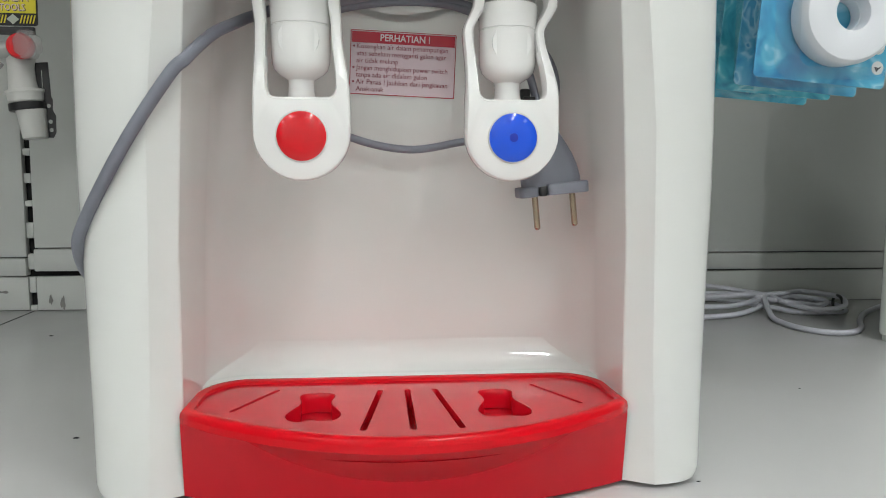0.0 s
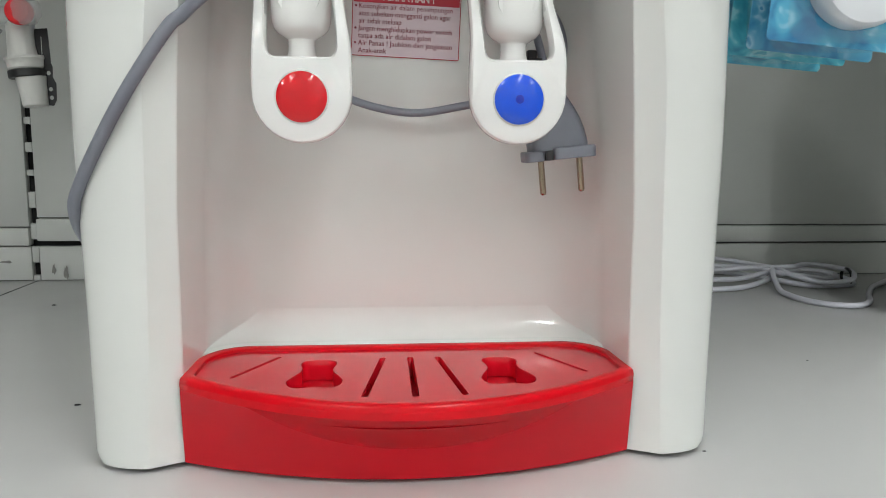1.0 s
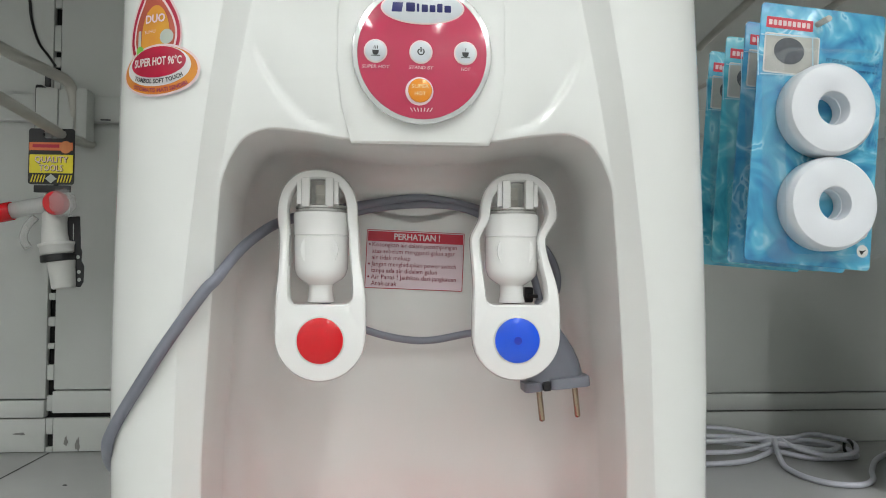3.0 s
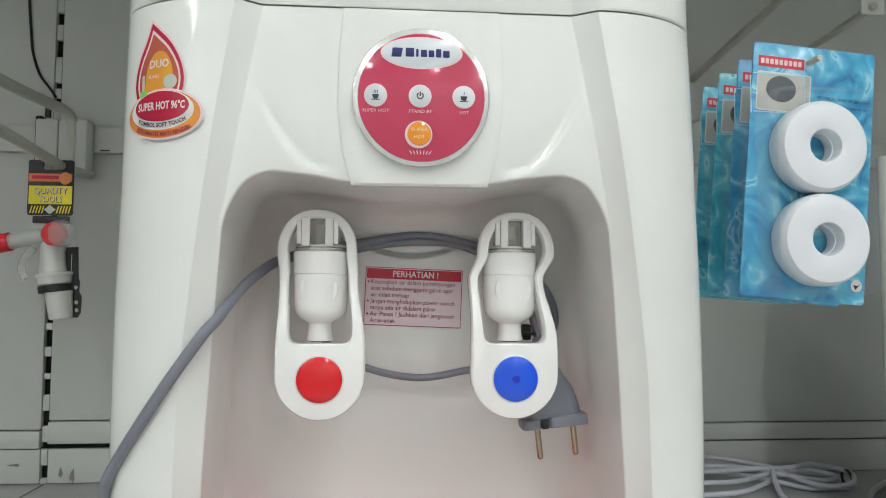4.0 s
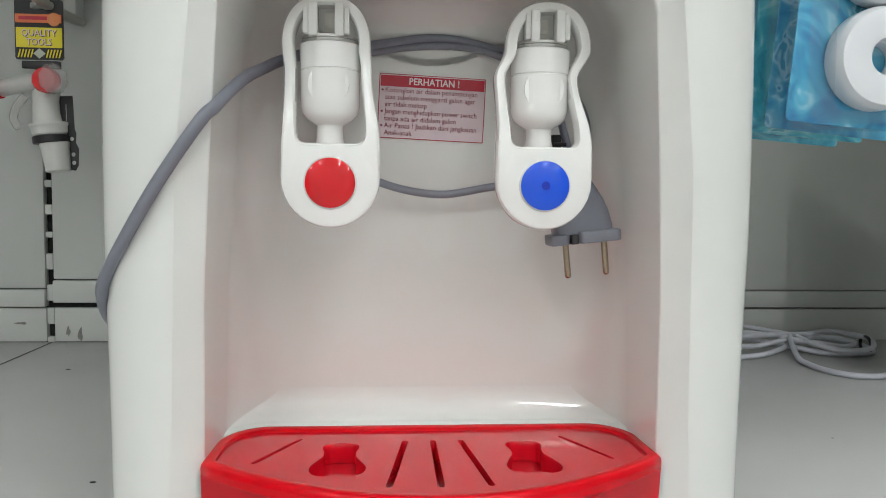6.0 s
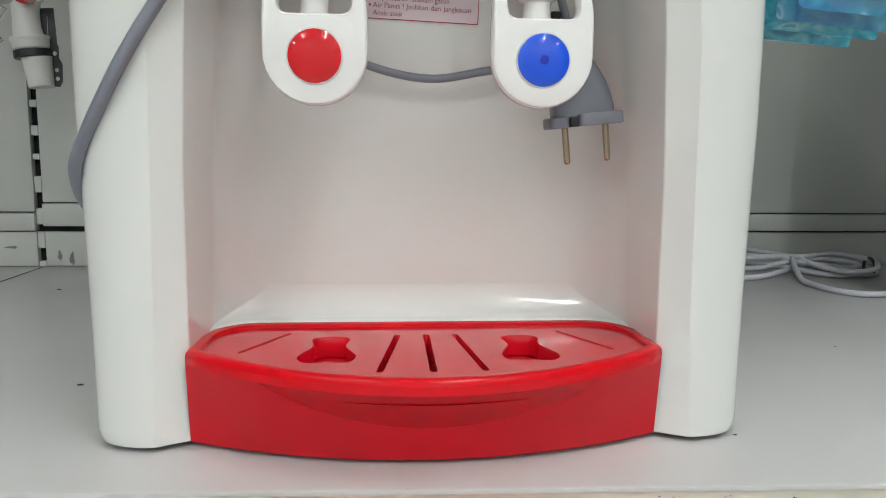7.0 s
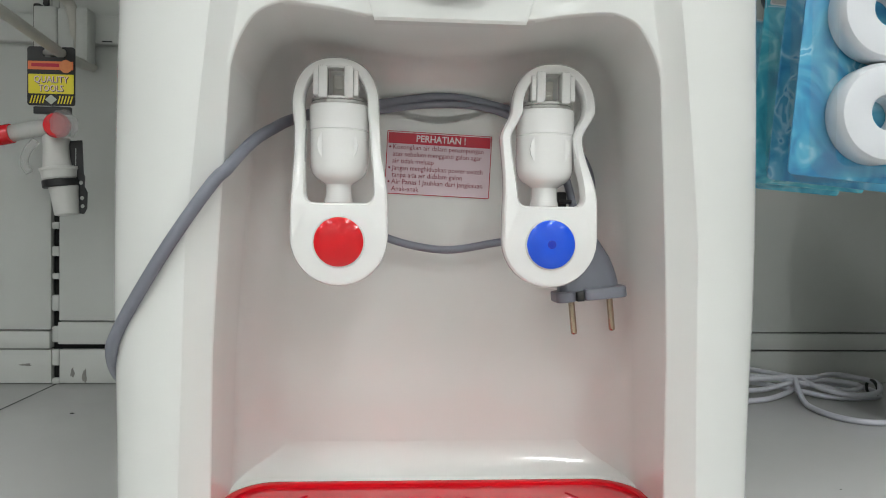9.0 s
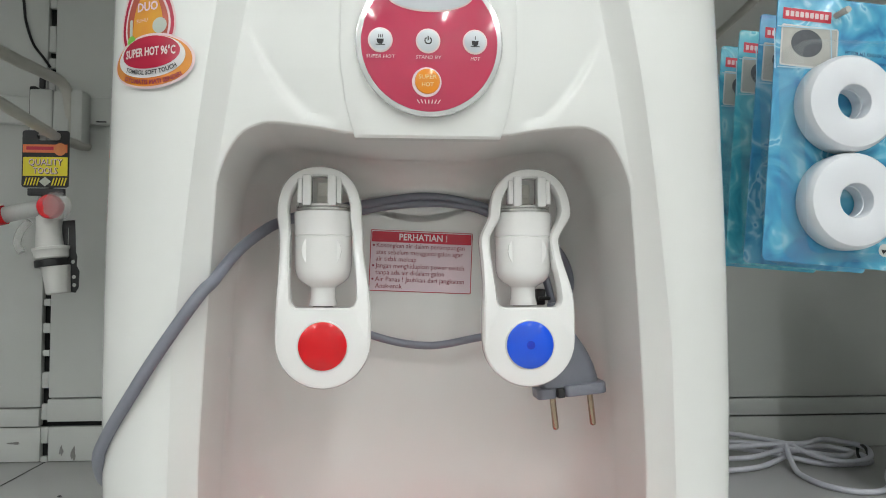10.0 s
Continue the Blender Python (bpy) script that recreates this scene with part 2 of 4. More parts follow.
def words(bm, text, cx, cy, size, place, align="CENTER", width=None, bend=None, lean=0.0, bold=0.0):
    """Letters of the built-in font laid on a surface by place(u, v). width: squeeze to that length. bend: radius of a hanging arc."""
    curve = bpy.data.curves.new("letters", "FONT")
    curve.body, curve.size, curve.align_x, curve.align_y, curve.resolution_u = text, size, align, "CENTER", 2
    curve.shear, curve.offset = lean, bold * size
    ob = new("letters", curve)
    bpy.context.view_layer.update()
    me = bpy.data.meshes.new_from_object(ob.evaluated_get(bpy.context.evaluated_depsgraph_get()))
    xs = [v.co.x for v in me.vertices]
    k = width / (max(xs) - min(xs)) if width else 1.0
    made = []
    for v in me.vertices:
        u, w = v.co.x * k, v.co.y
        if bend:
            a = u / bend
            u, w = (bend - w) * math.sin(a), w * math.cos(a) + bend * (1 - math.cos(a))
        made.append(bm.verts.new(place(cx + u, cy + w)))
    for f in me.polygons:
        try:
            bm.faces.new([made[i] for i in f.vertices])
        except ValueError:
            pass
    bpy.data.objects.remove(ob)
    bpy.data.curves.remove(curve)
    bpy.data.meshes.remove(me)
    return bm


def table(pairs):
    xs, ys = zip(*pairs)
    return lambda z: float(np.interp(z, xs, ys))

# ---- the shelf bay ----
def front_edge(x):
    return -0.0455 - 0.031 * x


bm = bmesh.new()
outline = [(-1.3, front_edge(-1.3)), (1.3, front_edge(1.3)), (1.3, 0.535), (-1.3, 0.535)]
slab(bm, outline, lambda u, v, h: (u, v, h), -0.022, 0.0, 0.002)
shelf = tagged(mesh_object("shelf", bm, SHELF), "white laminate display shelf with faint scuffs", "shelf", kind="structure")
bm = bmesh.new()
slab(bm, [(-1.3, front_edge(-1.3) - 0.011), (1.3, front_edge(1.3) - 0.011), (1.3, front_edge(1.3) - 0.0005), (-1.3, front_edge(-1.3) - 0.0005)], lambda u, v, h: (u, v, h), -0.02, -0.0008, 0.003)
part("shelf_lip", bm, LIP, shelf, "chipped cream front lip")
bm = bmesh.new()
slab(bm, [(-0.012, front_edge(-0.012) - 0.016), (1.3, front_edge(1.3) - 0.016), (1.3, front_edge(1.3) - 0.0115), (-0.012, front_edge(-0.012) - 0.0115)], lambda u, v, h: (u, v, h), -0.05, -0.0012, 0.001)
part("price_strip", bm, BLUE_STRIP, shelf, "blue plastic price strip")
bm = bmesh.new()
box(bm, -0.4068, -0.4056, 0.05, 0.53, -0.001, 0.0004)
part("shelf_joint", bm, DARK_GAP, shelf, "thin dark joint between shelf boards")
rnd = random.Random(5)
bm = bmesh.new()
for x, w in ((-0.035, 0.0016), (-0.019, 0.0012), (0.092, 0.0014), (0.098, 0.0011), (0.118, 0.0016), (0.147, 0.001), (0.30, 0.0015), (-0.2, 0.0015)):
    for k in range(4):
        lathe(bm, [(w * 0.25, -0.0004), (w * 0.4, 0.0001), (w * 0.15, 0.0005)], (x + rnd.uniform(-1.6, 1.6) * w, front_edge(x) - 0.0085 + rnd.uniform(-0.0015, 0.0015), -0.0012), seg=5, stretch=(rnd.uniform(0.5, 1.6), rnd.uniform(0.4, 1.1)))
part("paint_chip", bm, BLACK, shelf, "dark chips in the lip paint")

# back wall: pressed steel panels in three bays with a slotted upright between two of them
BACK = 0.530
bm = bmesh.new()
box(bm, -1.3, 1.3, BACK + 0.012, BACK + 0.03, -0.02, 0.86)
wall = tagged(mesh_object("wall_back", bm, DARK_GAP, 0), "dark void behind the shelf's back panels", "wall", kind="structure")


def back_panel(x0, x1, low, lip_low, top=0.86):
    bm = bmesh.new()
    box(bm, x0, x1, BACK, BACK + 0.010, low + 0.0008, top, 0.0012)
    part("panel", bm, PANEL, wall, "ivory painted steel back panel")
    bm = bmesh.new()
    box(bm, x0, x1, BACK - 0.003, BACK + 0.010, lip_low, low - 0.0006, 0.0012)
    part("panel_lip", bm, PANEL, wall, "folded lower lip of a back panel")
    bm = bmesh.new()
    box(bm, x0, x1, BACK + 0.001, BACK + 0.010, 0.0006, 0.0395, 0.0008)
    part("base_strip", bm, PANEL, wall, "scuffed strip under a back panel")


back_panel(-1.3, -0.4125, 0.0615, 0.041)
back_panel(-0.4035, 0.14, 0.0722, 0.0462)
back_panel(0.142, 1.3, 0.0625, 0.0418)
# upright between the left bays: bridges of steel between open slots
bm = bmesh.new()
for z0, z1 in ((0.0, 0.006), (0.021, 0.0395), (0.048, 0.066), (0.084, 0.102), (0.1205, 0.127), (0.147, 0.158), (0.178, 0.186), (0.206, 0.236), (0.256, 0.262), (0.282, 0.30), (0.318, 0.338), (0.356, 0.372), (0.42, 0.447), (0.455, 0.4665), (0.474, 0.505), (0.526, 0.545), (0.56, 0.62), (0.64, 0.86)):
    box(bm, -0.4117, -0.4043, BACK + 0.0015, BACK + 0.008, z0, z1, 0.0006)
part("slotted_upright", bm, PANEL, wall, "slotted steel upright with open dark slots")
# scuffs on the strip beside the upright
bm = bmesh.new()
for x, z, rx, rz in ((-0.3885, 0.013, 0.0022, 0.0055), (-0.375, 0.009, 0.0026, 0.0075), (-0.44, 0.022, 0.0065, 0.0014)):
    pts = [(x + rx * (1 + 0.35 * math.sin(3 * a + x * 90)) * math.cos(a), z + rz * (1 + 0.3 * math.cos(5 * a)) * math.sin(a)) for a in (2 * math.pi * k / 16 for k in range(16))]
    flat(bm, pts, lambda u, v: (u, BACK + 0.0006, max(v, 0.001)))
part("scuff_mark", bm, material("grey_scuff", (0.24, 0.235, 0.22), 0.7, vary=0.2, scale=200), wall, "grey scuffs")
# crossbar for hooks
bm = bmesh.new()
box(bm, -1.3, 1.3, BACK - 0.012, BACK - 0.0005, 0.387, 0.4182, 0.002)
box(bm, -1.3, 1.3, BACK - 0.006, BACK - 0.0005, 0.4187, 0.4215, 0.0006)
part("crossbar", bm, PANEL, wall, "ivory steel crossbar for display hooks")
bm = bmesh.new()
box(bm, -0.4265, -0.4185, BACK - 0.0135, BACK - 0.0005, 0.3700, 0.4300, 0.002)
box(bm, -0.4200, -0.4140, BACK - 0.004, BACK + 0.001, 0.4300, 0.4480, 0.001)
box(bm, -0.352, -0.3405, BACK - 0.0128, BACK - 0.011, 0.3890, 0.3905, 0.0004)
part("bar_gap", bm, BLACK, wall, "dark worn gap in the crossbar")
bm = bmesh.new()
tube(bm, smooth_path([(-0.447, BACK - 0.002, 0.66), (-0.4435, BACK - 0.002, 0.577), (-0.4395, BACK - 0.002, 0.53), (-0.4365, BACK - 0.002, 0.507), (-0.428, BACK - 0.002, 0.482), (-0.4166, BACK - 0.002, 0.4665), (-0.409, BACK - 0.001, 0.455)]), 0.0016, 6)
part("panel_trim", bm, BLACK, wall, "thin dark edge trim along a cut panel")

# fluorescent lamps under the ceiling
for row_x, row_y in TUBES:
    lamp = thing("ceiling_lamp", (row_x, row_y, 1.95), "white batten with one lit fluorescent tube under the ceiling", "lamp", "ceiling lamps")
    bm = bmesh.new()
    box(bm, row_x - 0.035, row_x + 0.035, row_y - 0.62, row_y + 0.62, 1.90, 1.95, 0.004)
    part("batten", bm, PANEL, lamp, "white steel batten")
    bm = bmesh.new()
    tube(bm, [Vector((row_x, row_y - 0.6 + 0.3 * k, 1.80)) for k in range(5)], 0.016, 12)
    part("tube", bm, GLOW, lamp, "lit glass tube", 60)
    for s in (-0.61, 0.61):
        bm = bmesh.new()
        box(bm, row_x - 0.018, row_x + 0.018, row_y + s - 0.012, row_y + s + 0.012, 1.78, 1.90, 0.002)
        part("tube_holder", bm, PANEL, lamp, "white tube holder")

# plain unseen surroundings that close the store round the camera, plus a shade board
for name, dims, mat, label in (
    ("floor", (-8.0, 7.0, -3.05, 0.9, -0.95, -0.90), ROOM_FLOOR, "pale store floor below the shelf"),
    ("ceiling", (-8.0, 7.0, -3.05, 0.9, 1.95, 2.0), ROOM, "pale store ceiling"),
    ("wall_north", (-8.0, 7.0, 0.85, 0.9, -0.9, 1.95), ROOM, "plain unseen store wall behind the shelving"),
    # Closing wall set near the tubes so that its bounce fills the tap recess
    ("wall_south", (-8.0, 7.0, -3.05, -3.0, -0.9, 1.95), ROOM, "plain unseen store wall"),
    ("wall_west", (-8.0, -7.95, -3.0, 0.85, -0.9, 1.95), ROOM, "plain unseen store wall"),
    # Unseen board, added to keep light off the upper back panels
    ("shelf_above", (-1.3, 1.3, -0.04, 0.53, 0.62, 0.645), PANEL, "unseen white shelf added overhead to shade the upper back panels"),
    ("wall_east", (6.95, 7.0, -3.0, 0.85, -0.9, 1.95), ROOM, "plain unseen store wall"),
):
    bm = bmesh.new()
    box(bm, *dims)
    tagged(mesh_object(name, bm, mat, 0), label, name.split("_")[0], kind="structure")

# ---- the water dispenser ----
RIDGE = table([(0, 0.125), (0.1, 0.118), (0.18, 0.112), (0.268, 0.0995), (0.356, 0.0855)])
INNER = table([(0, 0.1095), (0.05, 0.108), (0.125, 0.1045), (0.18, 0.0995), (0.21, 0.0965), (0.25, 0.0925), (0.356, 0.0730)])
BACKWALL = table([(0, 0.064), (0.08, 0.062), (0.2, 0.0525), (0.3, 0.0515)])
SEAM = 0.354
FOOT = 0.003
SIDE = table([(0, 0.1533), (0.05, 0.1528), (0.1, 0.1518), (0.15, 0.1508), (0.2, 0.1485), (0.27, 0.1452), (0.36, 0.1433)])


def ridge_y(z):
    s = min(max(z / 0.3, 0), 1)
    return -0.004 - 0.04 * (0.5 * s * s * (3 - 2 * s) + 0.5 * s)


def side_x(z):
    return SIDE(z) - 0.0022 * max(0.0, 1 - (z - FOOT) / 0.006) ** 2


def bulge_y(z):
    """Where the rounded front of a column has turned into its side."""
    return ridge_y(z) + 0.016 + 0.026 * min(max(z / 0.3, 0), 1)


def drift(z):
    """The shell stands a touch out of plumb."""
    return -0.0074 * z


def shell_y(x, z):
    """How far forward the front of the shell lies."""
    x, r, p = abs(x - drift(z)), RIDGE(z), INNER(z)
    if x >= r:
        return bulge_y(z) - (bulge_y(z) - ridge_y(z)) * math.sqrt(max(0.0, 1 - ((x - r) / (side_x(z) - r)) ** 2))
    if x >= p:
        return ridge_y(z) + 0.0075 * (r - x) / (r - p)
    return ridge_y(z) + 0.0075


def column_row(z, grow=0.0):
    """Half a plan of the shell from the back to the crease beside the recess."""
    r, s, y = RIDGE(z), side_x(z) + grow, ridge_y(z) - grow
    pts = [(0.0, 0.30 + grow), (s - 0.03, 0.30 + grow), (s - 0.009, 0.291 + grow), (s, 0.27), (s, 0.16), (s, 0.06)]
    for k in range(15):
        a = math.pi / 2 * (1 - k / 14)
        pts.append((r + (s - r) * math.sin(a), bulge_y(z) - (bulge_y(z) - y) * math.cos(a)))
    pts += [(r - 0.0012, y + 0.0002), (INNER(z) + 0.0012, y + 0.0070), (INNER(z), y + 0.0075)]
    return pts


RIM = [(0.0925, 0.250), (0.0902, 0.2575), (0.0862, 0.2655), (0.081, 0.2722), (0.0735, 0.2760), (0.066, 0.2768), (0.05, 0.2752), (0.034, 0.2728), (0.017, 0.2722), (0.0, 0.2720)]
rim_top = [(p.x, p.y) for p in smooth_path([(x, z, 0) for x, z in RIM], 10)]
arch = [(-x, z) for x, z in rim_top] + [(x, z) for x, z in reversed(rim_top[:-1])]

def soft_rim(u, f):
    """How the front rolls back towards the recess."""
    return 0.0008 * max(0.0, 1 - f / 0.13) ** 2 * (1 - abs(u) ** 5)


def ease(t):
    t = min(max(t, 0.0), 1.0)
    return t * t * (3 - 2 * t)


def brow(x, z, u, f):
    """The dished field above the recess, which turns forward again in a curved brow beside the centre panel."""
    x = abs(x)
    if x < 0.034:
        return 0.0
    t = z - (0.2765 + 0.055 * (min(x - 0.034, 0.052) / 0.049) ** 2.2)
    deep = math.exp(-t / 0.020) if t > 0 else 1 - ease(-t / 0.008)
    return 0.0024 * deep * ease((x - 0.036) / 0.014) * (1 - ease((z - 0.322) / 0.024)) * (1 - ease((abs(u) - 0.80) / 0.18)) * ease(f / 0.07)


dispenser = thing("water_dispenser", (0, 0.13, 0), "glossy white plastic hot and cold water dispenser with red tray", "water dispenser")
bm = bmesh.new()
UP = [0, 0.012, 0.03, 0.05, 0.07, *np.linspace(0.085, 1.0, 84)]
levels = [FOOT, 0.0042, 0.006, 0.009, *np.linspace(FOOT, 0.25, 22)[1:-1], *[0.25 + (SEAM - 0.0004 - 0.25) * f for f in UP]]
for sx in (-1, 1):
    grid(bm, [[(sx * x + drift(z), y, z) for x, y in column_row(z)] for z in levels])
# upper front above the recess
rows = []
for f in UP:
    row = []
    for x, z in arch:
        u = x / 0.0925
        zz = z + (SEAM - 0.0004 - z) * f
        xx = x * (1 - f) + f * u * INNER(SEAM - 0.0004)
        row.append((xx + drift(zz), ridge_y(zz) + 0.0075 + soft_rim(u, f) + brow(xx, zz, u, f), zz))
    rows.append(row)
grid(bm, rows)
# the recess: a rim that runs up one side, over the top and down the other, then walls and a rounded turn into the back
run = [(-INNER(z), z) for z in np.linspace(FOOT, 0.25, 22)[:-1]] + arch + [(INNER(z), z) for z in reversed(np.linspace(FOOT, 0.25, 22)[:-1])]
rings = []
TURN_R = 0.026
steps = [(0, 0.0, 0), (0.0004, 0.0003, 0), (0.0008, 0.0010, 0), (0.0010, 0.0040, 0), (0.0016, 0.45, 1), (0.0024, 0.98, 1)]
steps += [(0.0024 + TURN_R * (1 - math.cos(a)), math.sin(a), 2) for a in (math.pi / 2 * k / 9 for k in range(1, 10))] + [(0.0024 + TURN_R + 0.004, 1.0, 2)]
for d, deep, kind in steps:
    ring = []
    for i, (x, z) in enumerate(run):
        nx, nz = Vector((-x, min(z, 0.2) - z)).normalized()
        px, pz = x + d * nx, (z + d * nz) if 0 < i < len(run) - 1 else z
        front = ridge_y(z) + 0.0075 + (soft_rim(x / 0.0925, 0) if abs(x) < 0.0924 and z > 0.249 else 0)
        back = BACKWALL(pz)
        y = front + deep if kind == 0 else front + (back - TURN_R - front) * deep if kind == 1 else back - TURN_R * (1 - deep)
        ring.append((px + drift(pz), y, pz))
    rings.append(ring)
made = grid(bm, rings)
last, n = made[-1], len(made[-1])
for i in range(n // 2 - 1):
    bm.faces.new((last[i], last[i + 1], last[n - 2 - i], last[n - 1 - i]))
bmesh.ops.remove_doubles(bm, verts=bm.verts[:], dist=0.00004)
body = part("body", bm, WHITE, dispenser, "glossy white moulded shell with a deep rounded tap recess", 22)

for fx in (-0.125, 0.125):
    for fy in (0.03, 0.26):
        bm = bmesh.new()
        lathe(bm, [(0.011, 0.0), (0.012, 0.001), (0.012, 0.006), (0.010, 0.0065)], (fx, fy, 0.0), seg=20)
        part("foot", bm, BLACK, dispenser, "black rubber foot")

# rounded ledge where the recess turns forward over the tray
def tray_outline(grow=0.0, n=10):
    """Plan of the drip tray, counter-clockwise from its front corner."""
    front = [(-0.1086 - grow, -0.005), *[(x, -0.005 - 0.047 * (1 - (x / 0.1086) ** 2) - grow) for x in np.linspace(-0.1086, 0.1086, 41)[1:-1]], (0.1086 + grow, -0.005)]
    side = [(0.1086 + grow, 0.006)]
    for k in range(n + 1):
        a = math.pi / 2 * k / n
        side.append((0.0835 + (0.0252 + grow) * math.cos(a), 0.0190 + (0.0300 + grow) * math.sin(a)))
    return front + side + [(-x, y) for x, y in reversed(side)]


bm = bmesh.new()
rows = []
for grow, z in ((0.0, 0.040), (0.0, 0.0478), *[(0.002 + 0.0112 * math.sin(a), 0.0488 + 0.0165 * (1 - math.cos(a))) for a in (math.pi / 2 * k / 14 for k in range(15))]):
    row = []
    for x, y in tray_outline(grow):
        if y > -0.004:
            row.append((x, y, z))
    rows.append(row)
grid(bm, rows)
part("ledge", bm, WHITE, dispenser, "curved glossy ledge behind the tray", 60)

# lid
bm = bmesh.new()
rows = []
for d, z in ((0.003, SEAM + 0.0004), (0.0004, SEAM + 0.0006), (0.0, SEAM + 0.0016), (0.0, 0.372), (0.001, 0.380), (0.004, 0.387), (0.010, 0.391), (0.02, 0.3925)):
    half = column_row(SEAM) + [(0.04, ridge_y(SEAM) + 0.0075)]
    k = 1 - d / SIDE(SEAM)
    ring = [(x * k, 0.13 + (y - 0.13) * k, z) for x, y in half]
    rows.append([(x + drift(SEAM), y, z) for x, y, z in ring + [(-x, y, z) for x, y, z in reversed(ring[1:])]])
made = grid(bm, rows, closed=True)
bm.faces.new(made[-1])
bm.faces.new(made[0])
part("lid", bm, WHITE, dispenser, "white top cover with rounded shoulders", 25)

# raised control panel
bm = bmesh.new()
bow = table([(0.2700, 0.0302), (0.285, 0.0345), (0.305, 0.0372), (0.33, 0.0372), (0.3535, 0.0355)])
left_edge = table([(0.2700, -0.0341), (0.285, -0.0384), (0.305, -0.0408), (0.33, -0.0405), (0.3535, -0.0385)])
rows = []
for z in (0.2700, 0.2703, 0.2712, *np.linspace(0.274, 0.353, 14), 0.3535):
    l, r, y = left_edge(z), bow(z), ridge_y(z) + 0.0075
    p = 0.0011 * min(1, (z - 0.2700) / 0.001)
    rows.append([(l, y + 0.003, z), (l, y - 0.6 * p, z), (l + 0.0007, y - p, z), *[(l + 0.0007 + (r - l - 0.0014) * k / 8, y - p - 0.0004 * p, z) for k in range(1, 8)], (r - 0.0007, y - p, z), (r, y - 0.6 * p, z), (r, y + 0.003, z)])
rows.insert(0, [(x, y + 0.006, z) for x, y, z in rows[0]])
grid(bm, rows)
panel = part("control_panel", bm, WHITE, dispenser, "slightly raised white centre panel", 35)

# round badge with buttons
CX, CZ, FACE, SHRINK = -0.0017, 0.3112, -0.0388, 0.962


def on_badge(h=0.0):
    return lambda u, v: (CX + SHRINK * u, FACE - 0.0018 - h, CZ + SHRINK * v)


def badge_part(name, outline, height, mat, parent, label="", bevel=0.0003, base=0.0010):
    bm = bmesh.new()
    slab(bm, outline, lambda u, v, h: (CX + SHRINK * u, FACE - h, CZ + SHRINK * v), base, height, bevel)
    return part(name, bm, mat, parent, label)


badge = badge_part("badge", oval(0, 0, 0.0335, 0.0342, 64), 0.0016, BADGE_SILVER, dispenser, "round rose-red control badge with silver rim", 0.0008, -0.001)
badge_part("badge_face", oval(0, -0.0003, 0.0309, 0.0316, 64), 0.0019, BADGE_RED, badge, "rose-red printed face")
badge_part("name_plate", oval(0, 0.0215, 0.0200, 0.0080, 48), 0.00205, STICKER_WHITE, badge, "silver-white oval plate", 0.0001)
badge_part("name_plate_fill", oval(0, 0.0215, 0.0192, 0.0073, 48), 0.0022, BADGE_GREY, badge, "pale oval", 0.0001)
badge_part("logo_mark", [(-0.0148, 0.0193), (-0.0100, 0.0193), (-0.0092, 0.0238), (-0.0142, 0.0238)], 0.0024, NAVY, badge, "navy blue square mark", 0.0001)
for x, w, h in ((-0.0058, 0.0042, 0.0044), (-0.0022, 0.0012, 0.0040), (0.0010, 0.0030, 0.0036), (0.0047, 0.0028, 0.0034), (0.0082, 0.0026, 0.0042), (0.0120, 0.0032, 0.0034)):
    badge_part("logo_bar", round_rect(x, 0.0195 + h / 2, w, h, 0.0005), 0.0024, NAVY, badge, "navy blue plain bar", 0.0001)
for x, name in ((-0.0222, "SUPER HOT"), (-0.0007, "STAND BY"), (0.0206, "HOT")):
    button = badge_part("button", oval(x, 0.0002, 0.0056, 0.0057, 32), 0.0023, STICKER_WHITE, badge, "round pale touch button", 0.0003)
    badge_part("button_face", oval(x, 0.0002, 0.0049, 0.0050, 32), 0.0025, BADGE_GREY, badge, "grey button face", 0.0001)
    bm = bmesh.new()
    if name == "STAND BY":
        for k in range(9):
            a0, a1 = radians(120 + 300 * k / 9), radians(120 + 300 * (k + 1) / 9)
            flat(bm, [(x + r * math.cos(a), 0.0002 + r * math.sin(a)) for r, a in ((0.0012, a0), (0.0018, a0), (0.0018, a1), (0.0012, a1))], on_badge(0.0009))
        flat(bm, [(x - 0.0003, 0.0002), (x + 0.0003, 0.0002), (x + 0.0003, 0.0023), (x - 0.0003, 0.0023)], on_badge(0.0009))
    else:
        flat(bm, [(x - 0.0017, 0.0005), (x - 0.0014, -0.0011), (x - 0.0006, -0.0018), (x + 0.0006, -0.0018), (x + 0.0013, -0.0011), (x + 0.0016, 0.0005)], on_badge(0.0009))
        flat(bm, [(x - 0.0021, -0.0023), (x + 0.0021, -0.0023), (x + 0.0021, -0.0019), (x - 0.0021, -0.0019)], on_badge(0.0009))
        for k in range(3 if name == "SUPER HOT" else 1):
            s = x - (0.0008 if name == "SUPER HOT" else 0) + 0.0008 * k
            flat(bm, [(s - 0.00018, 0.0010), (s + 0.00018, 0.0010), (s + 0.00035, 0.0026), (s, 0.0026)], on_badge(0.0009))
    part("button_icon", bm, INK, badge, "black symbol", 0)
    bm = bmesh.new()
    words(bm, name, x, -0.0074 + (0 if x < 0 else -0.0003), 0.0023, on_badge(0.0006), width=0.00145 * len(name), lean=0.15)
    part("button_words", bm, PALE_INK, badge, "pale pink lettering", 0)
badge_part("orange_button", oval(-0.0013, -0.0186, 0.0067, 0.0068, 36), 0.0023, STICKER_WHITE, badge, "pale ring round the orange button", 0.0003)
badge_part("orange_button_face", oval(-0.0010, -0.0183, 0.0057, 0.0058, 36), 0.0030, ORANGE, badge, "glossy orange button", 0.0006)
bm = bmesh.new()
